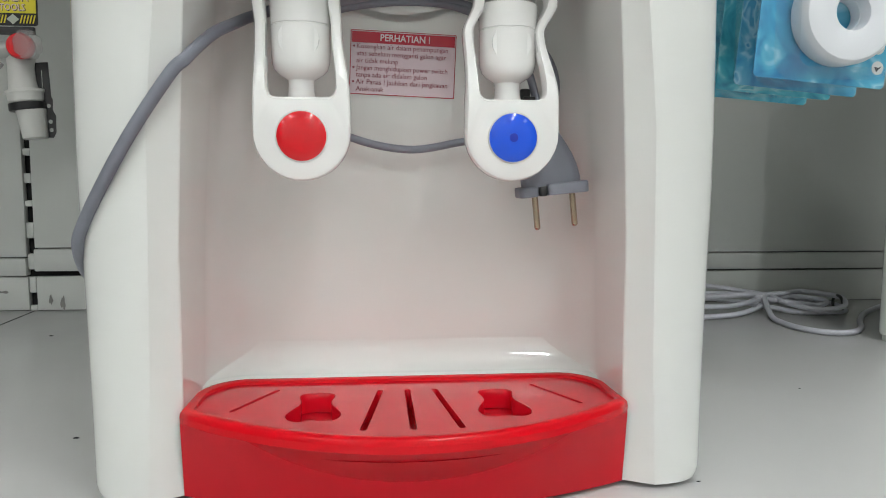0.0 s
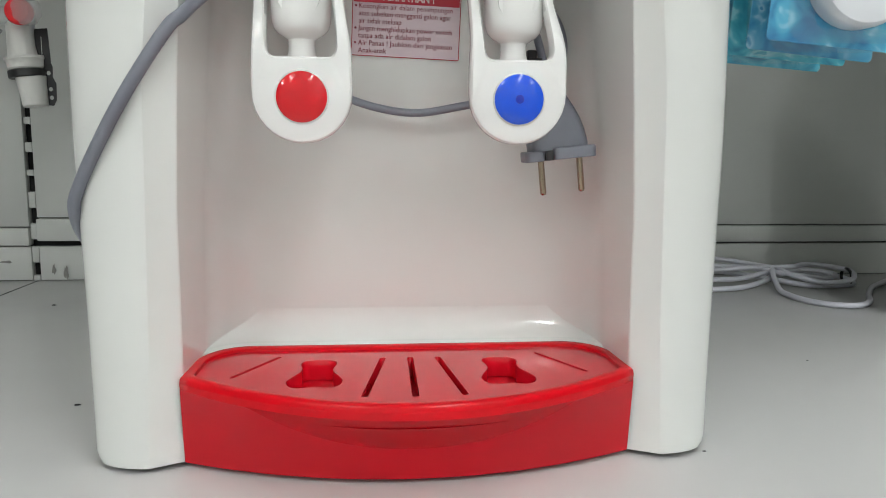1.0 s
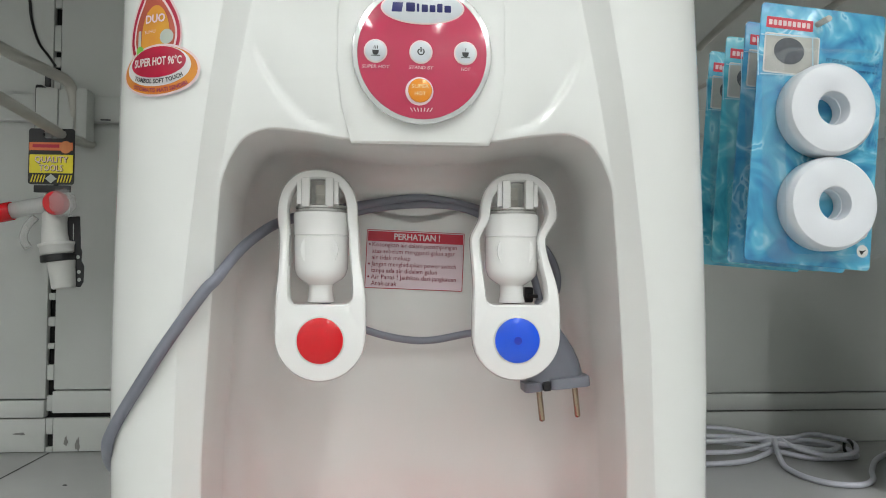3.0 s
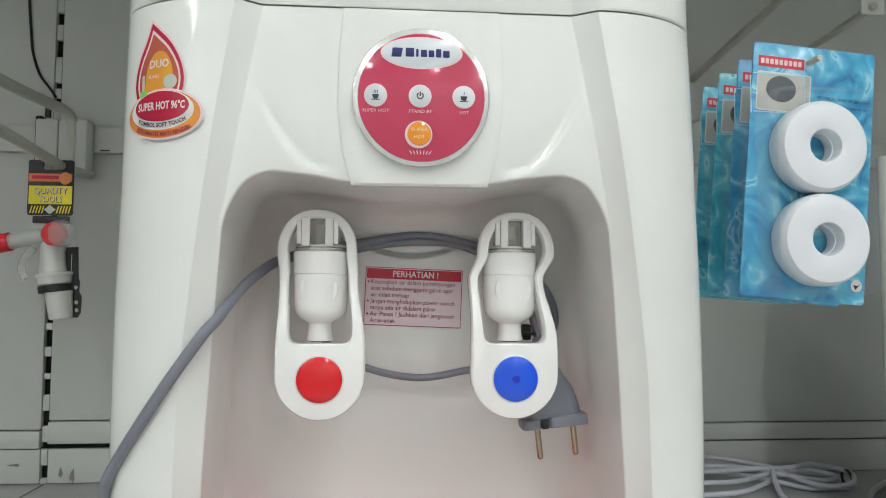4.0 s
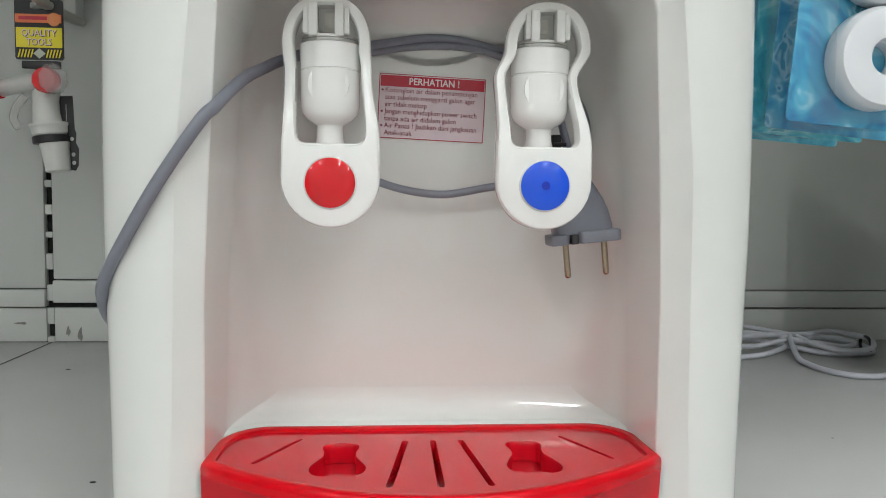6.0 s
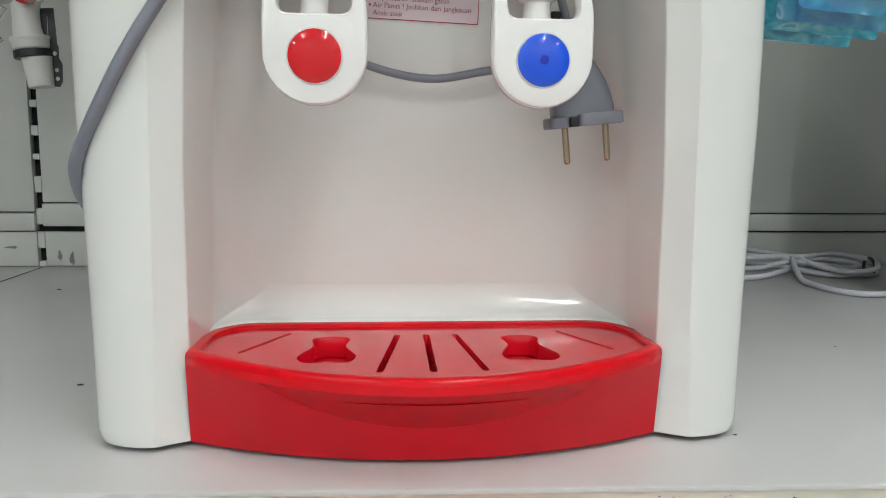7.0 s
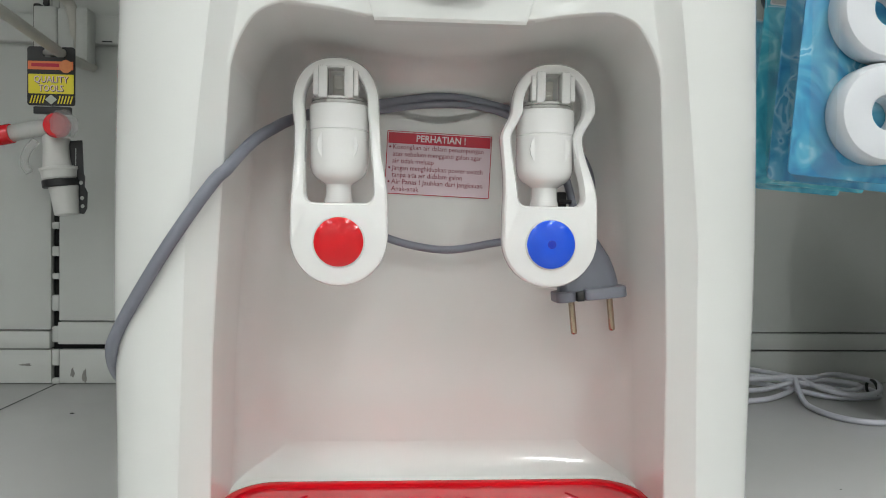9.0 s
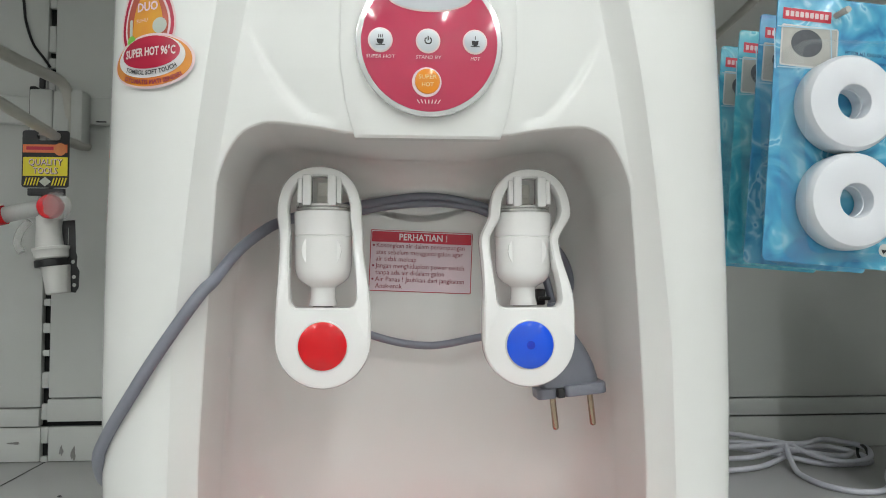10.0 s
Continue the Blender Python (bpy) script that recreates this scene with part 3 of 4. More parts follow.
words(bm, "SUPER", -0.0010, -0.0165, 0.0026, on_badge(0.0014), width=0.0082)
words(bm, "HOT", -0.0010, -0.0200, 0.0026, on_badge(0.0014), width=0.0052)
part("orange_button_words", bm, PALE_YELLOW, badge, "yellow lettering", 0)
bm = bmesh.new()
for k in range(7):
    x = -0.0045 + 0.00135 * k
    lean = (k - 3) * 0.0004
    flat(bm, [(x - 0.0002, -0.0284), (x + 0.0003, -0.0284), (x + 0.0003 + lean, -0.0266), (x - 0.0002 + lean, -0.0266)], on_badge(0.0006))
part("heat_marks", bm, PALE_INK, badge, "small pale heat marks", 0)

# flame-shaped sticker on the column
def on_column(lift):
    return lambda u, v: (u, shell_y(u, v) - lift, v)


def draped(name, outline, lift, mat, parent, label=""):
    """A flat print laid over the curved column: a fan of small rings that follows the surface."""
    bm = bmesh.new()
    cx, cz = sum(p[0] for p in outline) / len(outline), sum(p[1] for p in outline) / len(outline)
    rows = [[on_column(lift)(cx + (u - cx) * f, cz + (v - cz) * f) for u, v in outline] for f in (1, 0.85, 0.7, 0.55, 0.4, 0.25, 0.12)]
    made = grid(bm, rows, closed=True)
    bm.faces.new(made[-1])
    return part(name, bm, mat, parent, label, 60)


def flame(s):
    """Outline of the leaning flame; s scales it about its heart."""
    pts = [(-0.1262, 0.3445), (-0.1290, 0.3360), (-0.1325, 0.3280), (-0.1345, 0.3200), (-0.1345, 0.3120), (-0.1310, 0.3050), (-0.1210, 0.3022), (-0.1130, 0.3050), (-0.1098, 0.3110), (-0.1093, 0.3180), (-0.1115, 0.3260), (-0.1165, 0.3345), (-0.1222, 0.3405)]
    fine = [(p.x, p.y) for p in smooth_path([(x, z, 0) for x, z in [*pts, pts[0]]], 4)][:-1]
    return [(-0.1215 + (x + 0.1215) * s, 0.3160 + (z - 0.3160) * s) for x, z in fine]


sticker = draped("flame_sticker", flame(1.05), 0.0004, STICKER_WHITE, dispenser, "flame-shaped red and yellow feature sticker")
draped("flame_border", flame(0.98), 0.0006, STICKER_RED, sticker, "dark red border")
draped("flame_line", flame(0.86), 0.0008, STICKER_WHITE, sticker, "pale inner line")
draped("flame_fill", flame(0.79), 0.0010, material("sticker_rust", (0.50, 0.10, 0.06), 0.25, vary=0.2, scale=90, coat=0.4), sticker, "rust red fill")
draped("flame_glow", [(-0.1215 + 0.0080 * math.cos(a) * (1.0 if math.sin(a) < 0 else 0.9), 0.3150 + (0.0062 if math.sin(a) < 0 else 0.0150) * math.sin(a)) for a in (2 * math.pi * k / 28 for k in range(28))], 0.0012, STICKER_YELLOW, sticker, "yellow glow in the flame")
draped("thermometer", oval(-0.1292, 0.3098, 0.0020, 0.0022, 16), 0.0017, STICKER_GREEN, sticker, "green thermometer bulb")
draped("thermometer_stem", round_rect(-0.1296, 0.3150, 0.0015, 0.0085, 0.0006, 3), 0.0015, STICKER_GREY, sticker, "grey thermometer stem")
draped("clock", oval(-0.1157, 0.3150, 0.0033, 0.0034, 20), 0.0015, STICKER_GREY, sticker, "grey-green clock face")
bm = bmesh.new()
words(bm, "DUO", -0.1215, 0.3235, 0.0052, on_column(0.0018), width=0.0098, bold=0.03)
words(bm, "SUHU", -0.1240, 0.3178, 0.0022, on_column(0.0018))
words(bm, "WAKTU", -0.1196, 0.3083, 0.0025, on_column(0.0018), width=0.0085)
part("flame_words", bm, STICKER_WHITE, sticker, "white lettering", 0)
draped("ellipse_edge", oval(-0.1190, 0.3000, 0.0192, 0.0118, 48), 0.0015, STICKER_WHITE, sticker, "white oval edge")
draped("ellipse_orange", oval(-0.1192, 0.3000, 0.0182, 0.0108, 48), 0.0017, STICKER_ORANGE, sticker, "orange and yellow oval")
draped("ellipse_white", oval(-0.1197, 0.3018, 0.0158, 0.0090, 48), 0.0019, material("sticker_white_band", (0.72, 0.70, 0.68), 0.3, coat=0.3), sticker, "white band")
draped("ellipse_red", oval(-0.1198, 0.3036, 0.0136, 0.0070, 48), 0.0021, STICKER_RED, sticker, "crimson oval")
bm = bmesh.new()
words(bm, "SUPER HOT 96°C", -0.1198, 0.3036, 0.0050, on_column(0.0025), width=0.0235, bold=0.03)
part("heat_words", bm, STICKER_WHITE, sticker, "white lettering", 0)
bm = bmesh.new()
words(bm, "TOMBOL SOFT TOUCH", -0.1195, 0.2948, 0.0026, on_column(0.0023), width=0.0245, bend=0.028, bold=0.03)
part("touch_words", bm, INK, sticker, "black lettering", 0)
bm = bmesh.new()
words(bm, "OTOMATIS MATI SENDIRI", -0.1188, 0.2908, 0.0025, on_column(0.0021), width=0.0275, bend=0.03, bold=0.035)
part("switch_words", bm, LABEL_INK, sticker, "dark lettering", 0)

# warning label in the recess
def on_sign(lift):
    """The label's own sheet, a little turned on the back wall."""
    def place(u, v):
        a = radians(-2.2)
        x, z = -0.0008 + u * math.cos(a) - v * math.sin(a), 0.2177 + u * math.sin(a) + v * math.cos(a)
        return (x, BACKWALL(z) - 0.0006 - lift, z)
    return place


bm = bmesh.new()
flat(bm, round_rect(0, 0, 0.0565, 0.0338, 0.0006, 2), on_sign(0))
sign = part("warning_label", bm, LABEL_RED, dispenser, "white and crimson printed warning label", 0)
bm = bmesh.new()
flat(bm, round_rect(0, 0, 0.0557, 0.0330, 0.0005, 2), on_sign(0.0002))
part("label_sheet", bm, PAPER, sign, "pale pink sheet", 0)
bm = bmesh.new()
flat(bm, round_rect(0, 0.0131, 0.0550, 0.0058, 0.0003, 2), on_sign(0.0004))
part("label_header", bm, LABEL_RED, sign, "crimson heading bar", 0)
bm = bmesh.new()
words(bm, "PERHATIAN !", 0.0008, 0.0131, 0.0050, on_sign(0.0006), width=0.0265, bold=0.02)
part("heading_words", bm, PAPER, sign, "pale heading", 0)
lines = (("Kosongkan air dalam penampungan", 0.0487), ("atas sebelum mengganti galon agar", 0.0478), ("air tidak meluap", 0.0222), ("Jangan menghidupkan power switch", 0.0490), ("tanpa ada air didalam galon", 0.0380), ("Air Panas ! Jauhkan dari jangkauan", 0.0492), ("Anak-anak", 0.0148))
for k, (line, width) in enumerate(lines):
    v = 0.0083 - 0.00372 * k
    bm = bmesh.new()
    words(bm, line, -0.0248 + width / 2, v, 0.0037, on_sign(0.0006), width=width)
    if k in (0, 3, 5):
        flat(bm, oval(-0.0263, v, 0.0006, 0.0006, 8), on_sign(0.0006))
    part("label_line", bm, LABEL_INK, sign, "dark crimson line of lettering", 0)

# ---- drip tray ----
LIPZ = 0.0418


def tray_top_y(x):
    return -0.005 - 0.047 * (1 - (x / 0.1086) ** 2)


def tray_foot_y(x):
    return 0.003 - 0.0265 * (1 - (x / 0.1095) ** 2)


tray_xs = list(np.linspace(-0.1086, 0.1086, 61))
bm = bmesh.new()


def wide(z):
    return 1.007 - 0.007 * (z - 0.003) / (LIPZ - 0.003)


def scoop(x):
    """Height and depth of the crease where the finger scoop meets the face."""
    hollow = max(0.0, 1 - (x / 0.0745) ** 2)
    z = LIPZ - 0.0219 * hollow
    g = (z - 0.003) / (LIPZ - 0.003)
    return z, tray_foot_y(x) * (1 - g) + (tray_top_y(x) + 0.0002) * g + 0.0062 * hollow


rows = []
for k in range(7):
    row = []
    for x in tray_xs:
        zc, yc = scoop(x)
        z = 0.003 + (zc - 0.003) * k / 6
        row.append((x * wide(z), tray_foot_y(x) + (yc - tray_foot_y(x)) * k / 6, z))
    rows.append(row)
face_bm = bmesh.new()
grid(face_bm, rows)
rows, mid = [], list(np.linspace(-0.0744, 0.0744, 65))
for f, sink in ((0, 0.0), (0.04, 0.0002), (0.12, 0.0004), (0.25, 0.0007), (0.4, 0.0009), (0.55, 0.0009), (0.7, 0.0006), (0.82, 0.0002), (0.92, -0.0001), (1.0, 0.0)):
    row = []
    for x in mid:
        zc, yc = scoop(x)
        hollow = max(0.0, 1 - (x / 0.0745) ** 2)
        z = zc + (LIPZ - zc) * f
        row.append((x * wide(z), yc + (tray_top_y(x) + 0.0002 - yc) * f + sink * hollow, z))
    rows.append(row)
scoop_bm = bmesh.new()
grid(scoop_bm, rows)
# side and back walls
for sx in (-1, 1):
    grid(bm, [[(sx * 0.1092, 0.004, 0.003), (sx * 0.107, 0.045, 0.003)], [(sx * 0.1084, -0.001, LIPZ), (sx * 0.106, 0.045, LIPZ)]])
grid(bm, [[(-0.106, 0.045, 0.003), (0.106, 0.045, 0.003)], [(-0.105, 0.045, 0.044), (0.105, 0.045, 0.044)]])
grid(bm, [[(x, tray_foot_y(x), 0.003), (x, 0.045, 0.003)] for x in tray_xs])
tray = part("drip_tray", bm, RED, dispenser, "glossy red drip tray with a finger scoop under its lip", 50)
part("finger_scoop", scoop_bm, RED_SCOOP_SHADE, tray, "smooth red finger scoop, its shade put into a darker colour", 60)
part("tray_face", face_bm, RED_SATIN, tray, "satin red front face", 40)
bm = bmesh.new()
outer = tray_outline()
ring_rows = []
for d, z in ((0.0002, LIPZ - 0.0004), (0.0001, LIPZ + 0.001), (0.0, LIPZ + 0.003), (0.0, 0.0446), (0.0003, 0.0468), (0.0010, 0.0477), (0.0020, 0.0482), (0.0052, 0.0482), (0.0060, 0.0478), (0.0064, 0.0455)):
    ring_rows.append([(x, y, z) for x, y in inset(outer, d)])
grid(bm, ring_rows, closed=True)
part("tray_rim", bm, RED, tray, "rounded red rim", 50)


def capsule(x0, y0, x1, y1, w, n=5):
    a = math.atan2(y1 - y0, x1 - x0)
    return oval(x1, y1, w, w, n + 1, math.degrees(a) - 90, math.degrees(a) + 90) + oval(x0, y0, w, w, n + 1, math.degrees(a) + 90, math.degrees(a) + 270)


def trefoil(cx, cy):
    """Three-lobed drain: a broad lobe behind, two in front."""
    half = [(0.0070, 0.0245), (0.0090, 0.0195), (0.0077, 0.0120), (0.0080, 0.0060), (0.0105, -0.0005), (0.0130, -0.0085), (0.0114, -0.0160), (0.0066, -0.0190)]
    pts = [(0.0, 0.0262), *half, (0.0, -0.0172), *[(-x, y) for x, y in reversed(half)]]
    fine = smooth_path([(x, y, 0) for x, y in [*pts, pts[0]]], 3)[:-1]
    return [(cx + p.x, cy + p.y) for p in reversed(fine)]


holes = [trefoil(-0.0458, -0.0015), trefoil(0.0455, -0.0015)]
for x0, y0, x1, y1, w in ((-0.0140, 0.0255, -0.0221, -0.0330, 0.0016), (0.0002, 0.0255, 0.0002, -0.0338, 0.0016), (0.0145, 0.0255, 0.0222, -0.0330, 0.0016), (-0.0672, 0.0305, -0.0850, -0.0025, 0.0012), (0.0672, 0.0305, 0.0850, -0.0025, 0.0012)):
    holes.append(capsule(x0, y0, x1, y1, w))
bm = bmesh.new()
edges = []
for loop in (inset(outer, 0.0062), *holes):
    vs = [bm.verts.new((x, y, 0.0463)) for x, y in loop]
    edges += [bm.edges.new((a, b)) for a, b in zip(vs, vs[1:] + vs[:1])]
bmesh.ops.triangle_fill(bm, use_beauty=True, edges=edges, normal=(0, 0, 1))
for loop in holes:
    grid(bm, [[(x, y, z) for x, y in inset(loop, d)] for d, z in ((0, 0.0463), (0.0002, 0.0459), (0.0002, 0.0360))], closed=True)
part("grille", bm, RED_GRILLE, tray, "red slotted grille with two trefoil drains", 30)
bm = bmesh.new()
flat(bm, inset(outer, 0.0062), lambda u, v: (u, v, 0.0356))
part("tray_floor", bm, RED_GRILLE, tray, "shadowed red tray floor", 0)

# ---- taps ----
def lever_reach(angle, centre, inside):
    lo, hi = 0.0, 0.12
    for _ in range(30):
        mid = (lo + hi) / 2
        if inside(centre[0] + mid * math.cos(angle), centre[1] + mid * math.sin(angle)):
            lo = mid
        else:
            hi = mid
    return lo


def tap(cx, arch_x, lean, head, dot, dot_label, label):
    """A tap with its press lever. arch_x, lean, head: how far the tap, the lever's arms and its arch stand off the paddle."""
    ty = 0.016
    bm = bmesh.new()
    prof = [(0.0066, 0.1948), (0.0071, 0.1950), (0.0071, 0.1958), (0.0064, 0.1985), (0.0062, 0.2025), (0.0064, 0.2040), (0.0082, 0.2052), (0.0108, 0.2068), (0.0128, 0.2090), (0.0138, 0.2120), (0.0141, 0.2160), (0.0142, 0.2290), (0.0139, 0.2292), (0.0139, 0.2296), (0.0143, 0.2299), (0.0145, 0.2405), (0.0141, 0.2415), (0.0100, 0.2417)]
    tx = cx + arch_x * 0.6
    lathe(bm, prof, (tx, ty, 0.0))
    body_tap = part("tap", bm, LEVER_WHITE, dispenser, label, 28)
    bm = bmesh.new()
    lathe(bm, [(0.005, 0.1948), (0.005, 0.1944)], (tx, ty, 0.0), seg=16)
    part("spout_opening", bm, BLACK, body_tap, "dark spout opening", 0)
    bm = bmesh.new()
    lathe(bm, [(0.0120, 0.2416), (0.0133, 0.2419), (0.0136, 0.2430), (0.0131, 0.2434), (0.0135, 0.2439), (0.0135, 0.2447), (0.0125, 0.2453), (0.0080, 0.2455)], (tx, ty, 0.0))
    part("collar", bm, CHROME, body_tap, "chrome collar ring", 25)
    bm = bmesh.new()
    box(bm, tx - 0.0030, tx + 0.0030, ty - 0.004, ty + 0.004, 0.2450, 0.2560, 0.0006)
    box(bm, tx - 0.0020, tx + 0.0020, ty - 0.0048, ty + 0.003, 0.2490, 0.2510, 0.0004)
    part("stem", bm, STEM, body_tap, "grey translucent stem")
    bm = bmesh.new()
    lathe(bm, [(0.0075, -0.058), (0.0075, -0.022), (0.0095, -0.020), (0.0095, -0.004)], (tx, 0.0, 0.222), axis="y", seg=20)
    part("pipe", bm, LEVER_WHITE, body_tap, "short white pipe into the shell")
    # lever: paddle below, two arms and an arch over the stem
    heart = (0.0, 0.2235)
    slim = 0.0016 + abs(lean) * 0.35

    def off(z):
        f, g = min(max((z - 0.197) / 0.031, 0), 1), min(max((z - 0.2270) / 0.0145, 0), 1)
        return lean * f * f * (3 - 2 * f) + (head - lean) * g * g * (3 - 2 * g)

    def outer_in(x, z):
        x -= off(z)
        if z < 0.1785:
            return x * x + (z - 0.1785) ** 2 < 0.0226 ** 2
        f = min(max((z - 0.190) / 0.035, 0), 1)
        g = min(max((z - 0.2270) / 0.0130, 0), 1)
        half = 0.0226 - slim * f * f * (3 - 2 * f) + (slim - 0.0020) * g * g * (3 - 2 * g)
        if z < 0.2400:
            return abs(x) < half
        return abs(x / 0.0206) ** 2.3 + abs((z - 0.2400) / 0.0236) ** 2.3 < 1

    def hole_in(x, z):
        x -= off(z)
        if z < 0.1944:
            return False
        if z < 0.1984:
            return abs(x) < 0.0116 + math.sqrt(max(0, 0.004 ** 2 - (0.1984 - z) ** 2))
        half = 0.0158 - 0.0010 * min(max((z - 0.205) / 0.035, 0), 1)
        if z < 0.2400:
            return abs(x) < half
        return abs(x / 0.0150) ** 2.3 + abs((z - 0.2400) / 0.0186) ** 2.3 < 1

    def front(z):
        f = min(max((z - 0.196) / 0.038, 0), 1)
        return -0.0040 + 0.0095 * f * f * (3 - 2 * f)

    n, rows = 120, []
    angles = [2 * math.pi * k / n for k in range(n)]
    hole = [(lever_reach(a, heart, hole_in), a) for a in angles]
    rim_ = [(lever_reach(a, heart, outer_in), a) for a in angles]
    for side, t, y in (("h", 0.0, 0.009), ("h", 0.0, 0.0012), ("h", 0.0009, 0.0), ("o", 0.0024, 0.0), ("o", 0.0008, 0.0007), ("o", 0.0, 0.0024), ("o", 0.0, 0.0078), ("o", 0.0008, 0.009)):
        row = []
        for (rh, a), (ro, _) in zip(hole, rim_):
            r = rh + t if side == "h" else ro - t
            u, z = heart[0] + r * math.cos(a), heart[1] + r * math.sin(a)
            row.append((cx + u, front(z) + y, z))
        rows.append(row)
    bm = bmesh.new()
    grid(bm, rows + [rows[0]], closed=True)
    lever = part("lever", bm, LEVER_WHITE, body_tap, "white press lever with an arched frame", 35)
    bm = bmesh.new()
    for s in (-1, 1):
        u = cx + (arch_x + head) / 2 + s * 0.0060
        box(bm, u - 0.0021, u + 0.0021, 0.0030, 0.0125, 0.2440, 0.2588, 0.0006)
        box(bm, u + s * 0.0034 - 0.0012, u + s * 0.0034 + 0.0012, 0.004, 0.012, 0.2452, 0.2570, 0.0004)
    part("lever_prong", bm, LEVER_WHITE, body_tap, "pair of white hinge prongs")
    bm = bmesh.new()
    lathe(bm, [(0.0122, -0.001), (0.0121, 0.0004), (0.0117, 0.0008)], (cx, -0.0040, 0.1765), axis="y", seg=40)
    part("lever_dot_seat", bm, MILKY, body_tap, "ring round the colour dot")
    bm = bmesh.new()
    lathe(bm, [(0.0114, 0.0), (0.0114, 0.0009), (0.0105, 0.0014), (0.0080, 0.0021), (0.0045, 0.0026), (0.0012, 0.0028)], (cx, -0.0040, 0.1765), axis="y", seg=40)
    part("lever_dot", bm, dot, body_tap, dot_label, 60)
    if dot == BLUE_DOT:
        bm = bmesh.new()
        lathe(bm, [(0.0021, 0.0), (0.0020, 0.0030), (0.0008, 0.0031)], (cx, -0.0040, 0.1765), axis="y", seg=16)
        part("lever_dot_centre", bm, BLUE_DARK, body_tap, "darker dot centre")


tap(-0.0499, -0.0025, -0.0017, -0.0028, RED_DOT, "glossy domed red dot", "white hot-water tap body with a narrow spout")
tap(0.0490, 0.0008, -0.0029, 0.0028, BLUE_DOT, "glossy domed blue dot", "white cold-water tap body with a narrow spout")

# ---- power cord and plug ----
bm = bmesh.new()
tube(bm, smooth_path([(-0.140, 0.306, 0.028), (-0.156, 0.27, 0.045), (-0.1570, 0.15, 0.080), (-0.1555, 0.055, 0.096), (-0.1545, 0.018, 0.1090), (-0.1505, -0.0060, 0.1250), (-0.1443, -0.0142, 0.1376), (-0.1280, -0.0272, 0.1608), (-0.1146, -0.0322, 0.1804), (-0.1001, -0.0328, 0.2010), (-0.0955, -0.0285, 0.2068), (-0.0926, -0.0165, 0.2142), (-0.0883, -0.0005, 0.2232), (-0.0835, 0.0190, 0.2308), (-0.0760, 0.0315, 0.2372), (-0.0580, 0.0350, 0.2430), (-0.0326, 0.0470, 0.2485), (0.0013, 0.0488, 0.2538), (0.030, 0.0485, 0.2495), (0.055, 0.0470, 0.240), (0.076, 0.044, 0.222), (0.080, 0.043, 0.200), (0.062, 0.0435, 0.181), (0.0316, 0.044, 0.1766), (0.0018, 0.0445, 0.1722), (-0.0290, 0.0445, 0.1785), (-0.050, 0.0455, 0.192), (-0.060, 0.0455, 0.214), (-0.054, 0.0425, 0.234), (-0.0326, 0.0475, 0.2452), (0.0013, 0.0490, 0.2498), (0.030, 0.0480, 0.2468), (0.052, 0.0380, 0.232), (0.063, 0.0350, 0.2150), (0.0675, 0.029, 0.196), (0.0700, 0.0235, 0.180)]), lambda f: 0.0028 if f < 0.46 else (0.0028 - 0.0007 * min(1, (f - 0.46) / 0.03)), 10)
cord = part("power_cord", bm, CORD, dispenser, "grey rubber power cord looped behind the taps", 80)
AX, LEAN_PLUG = Vector((0.0738, 0.0200, 0.1525)), radians(6)


def plug_point(u, w, h):
    """u across the plug, w towards the viewer, h up along it."""
    return (AX.x + u * math.cos(LEAN_PLUG) - h * math.sin(LEAN_PLUG), AX.y - w, AX.z + u * math.sin(LEAN_PLUG) + h * math.cos(LEAN_PLUG))


bm = bmesh.new()
rows = []
for h, half, thick in ((0.0, 0.0150, 0.0070), (0.005, 0.0150, 0.0070), (0.011, 0.0142, 0.0068), (0.017, 0.0125, 0.0064), (0.022, 0.0103, 0.0060), (0.027, 0.0078, 0.0054), (0.032, 0.0058, 0.0048), (0.038, 0.0046, 0.0044), (0.044, 0.0036, 0.0036)):
    rows.append([plug_point(u - 0.06 * h, w, h) for u, w in round_rect(0, 0, 2 * half, 2 * thick, min(half, thick) * 0.75)])
made = grid(bm, rows, closed=True)
bm.faces.new(made[0])
bm.faces.new(made[-1])
part("plug_body", bm, CORD, cord, "grey moulded two-pin plug", 50)
bm = bmesh.new()
slab(bm, round_rect(0.0065, 0.0008, 0.0215, 0.0190, 0.003), lambda u, v, h: plug_point(u, v, h), -0.0034, 0.0024, 0.0008)
slab(bm, round_rect(-0.0130, 0.0000, 0.0100, 0.0170, 0.003), lambda u, v, h: plug_point(u, v, h), -0.0036, 0.0016, 0.0008)
part("plug_flange", bm, CORD, cord, "stepped grey flange of the plug", 40)
bm = bmesh.new()
slab(bm, round_rect(-0.0062, 0.0020, 0.0036, 0.0155, 0.0006, 2), lambda u, v, h: plug_point(u, v, h), -0.0034, 0.0014, 0.0003)
part("plug_notch", bm, BLACK, cord, "dark notch in the plug's flange")
for u in (-0.0090, 0.0106):
    bm = bmesh.new()
    rows = [[plug_point(u + r * math.cos(2 * math.pi * k / 14), r * math.sin(2 * math.pi * k / 14), h) for k in range(14)] for r, h in ((0.0016, -0.003), (0.0016, -0.0196), (0.0013, -0.0204), (0.0006, -0.0208))]
    made = grid(bm, rows, closed=True)
    bm.faces.new(made[-1])
    part("plug_pin", bm, BRASS, cord, "plated round plug pin", 40)
bm = bmesh.new()
box(bm, 0.0585, 0.0635, 0.0260, 0.034, 0.1945, 0.2030, 0.001)
box(bm, 0.0595, 0.0660, 0.0250, 0.030, 0.1970, 0.1990, 0.0006)
part("cord_tie", bm, BLACK, cord, "black twist tie on the cord")

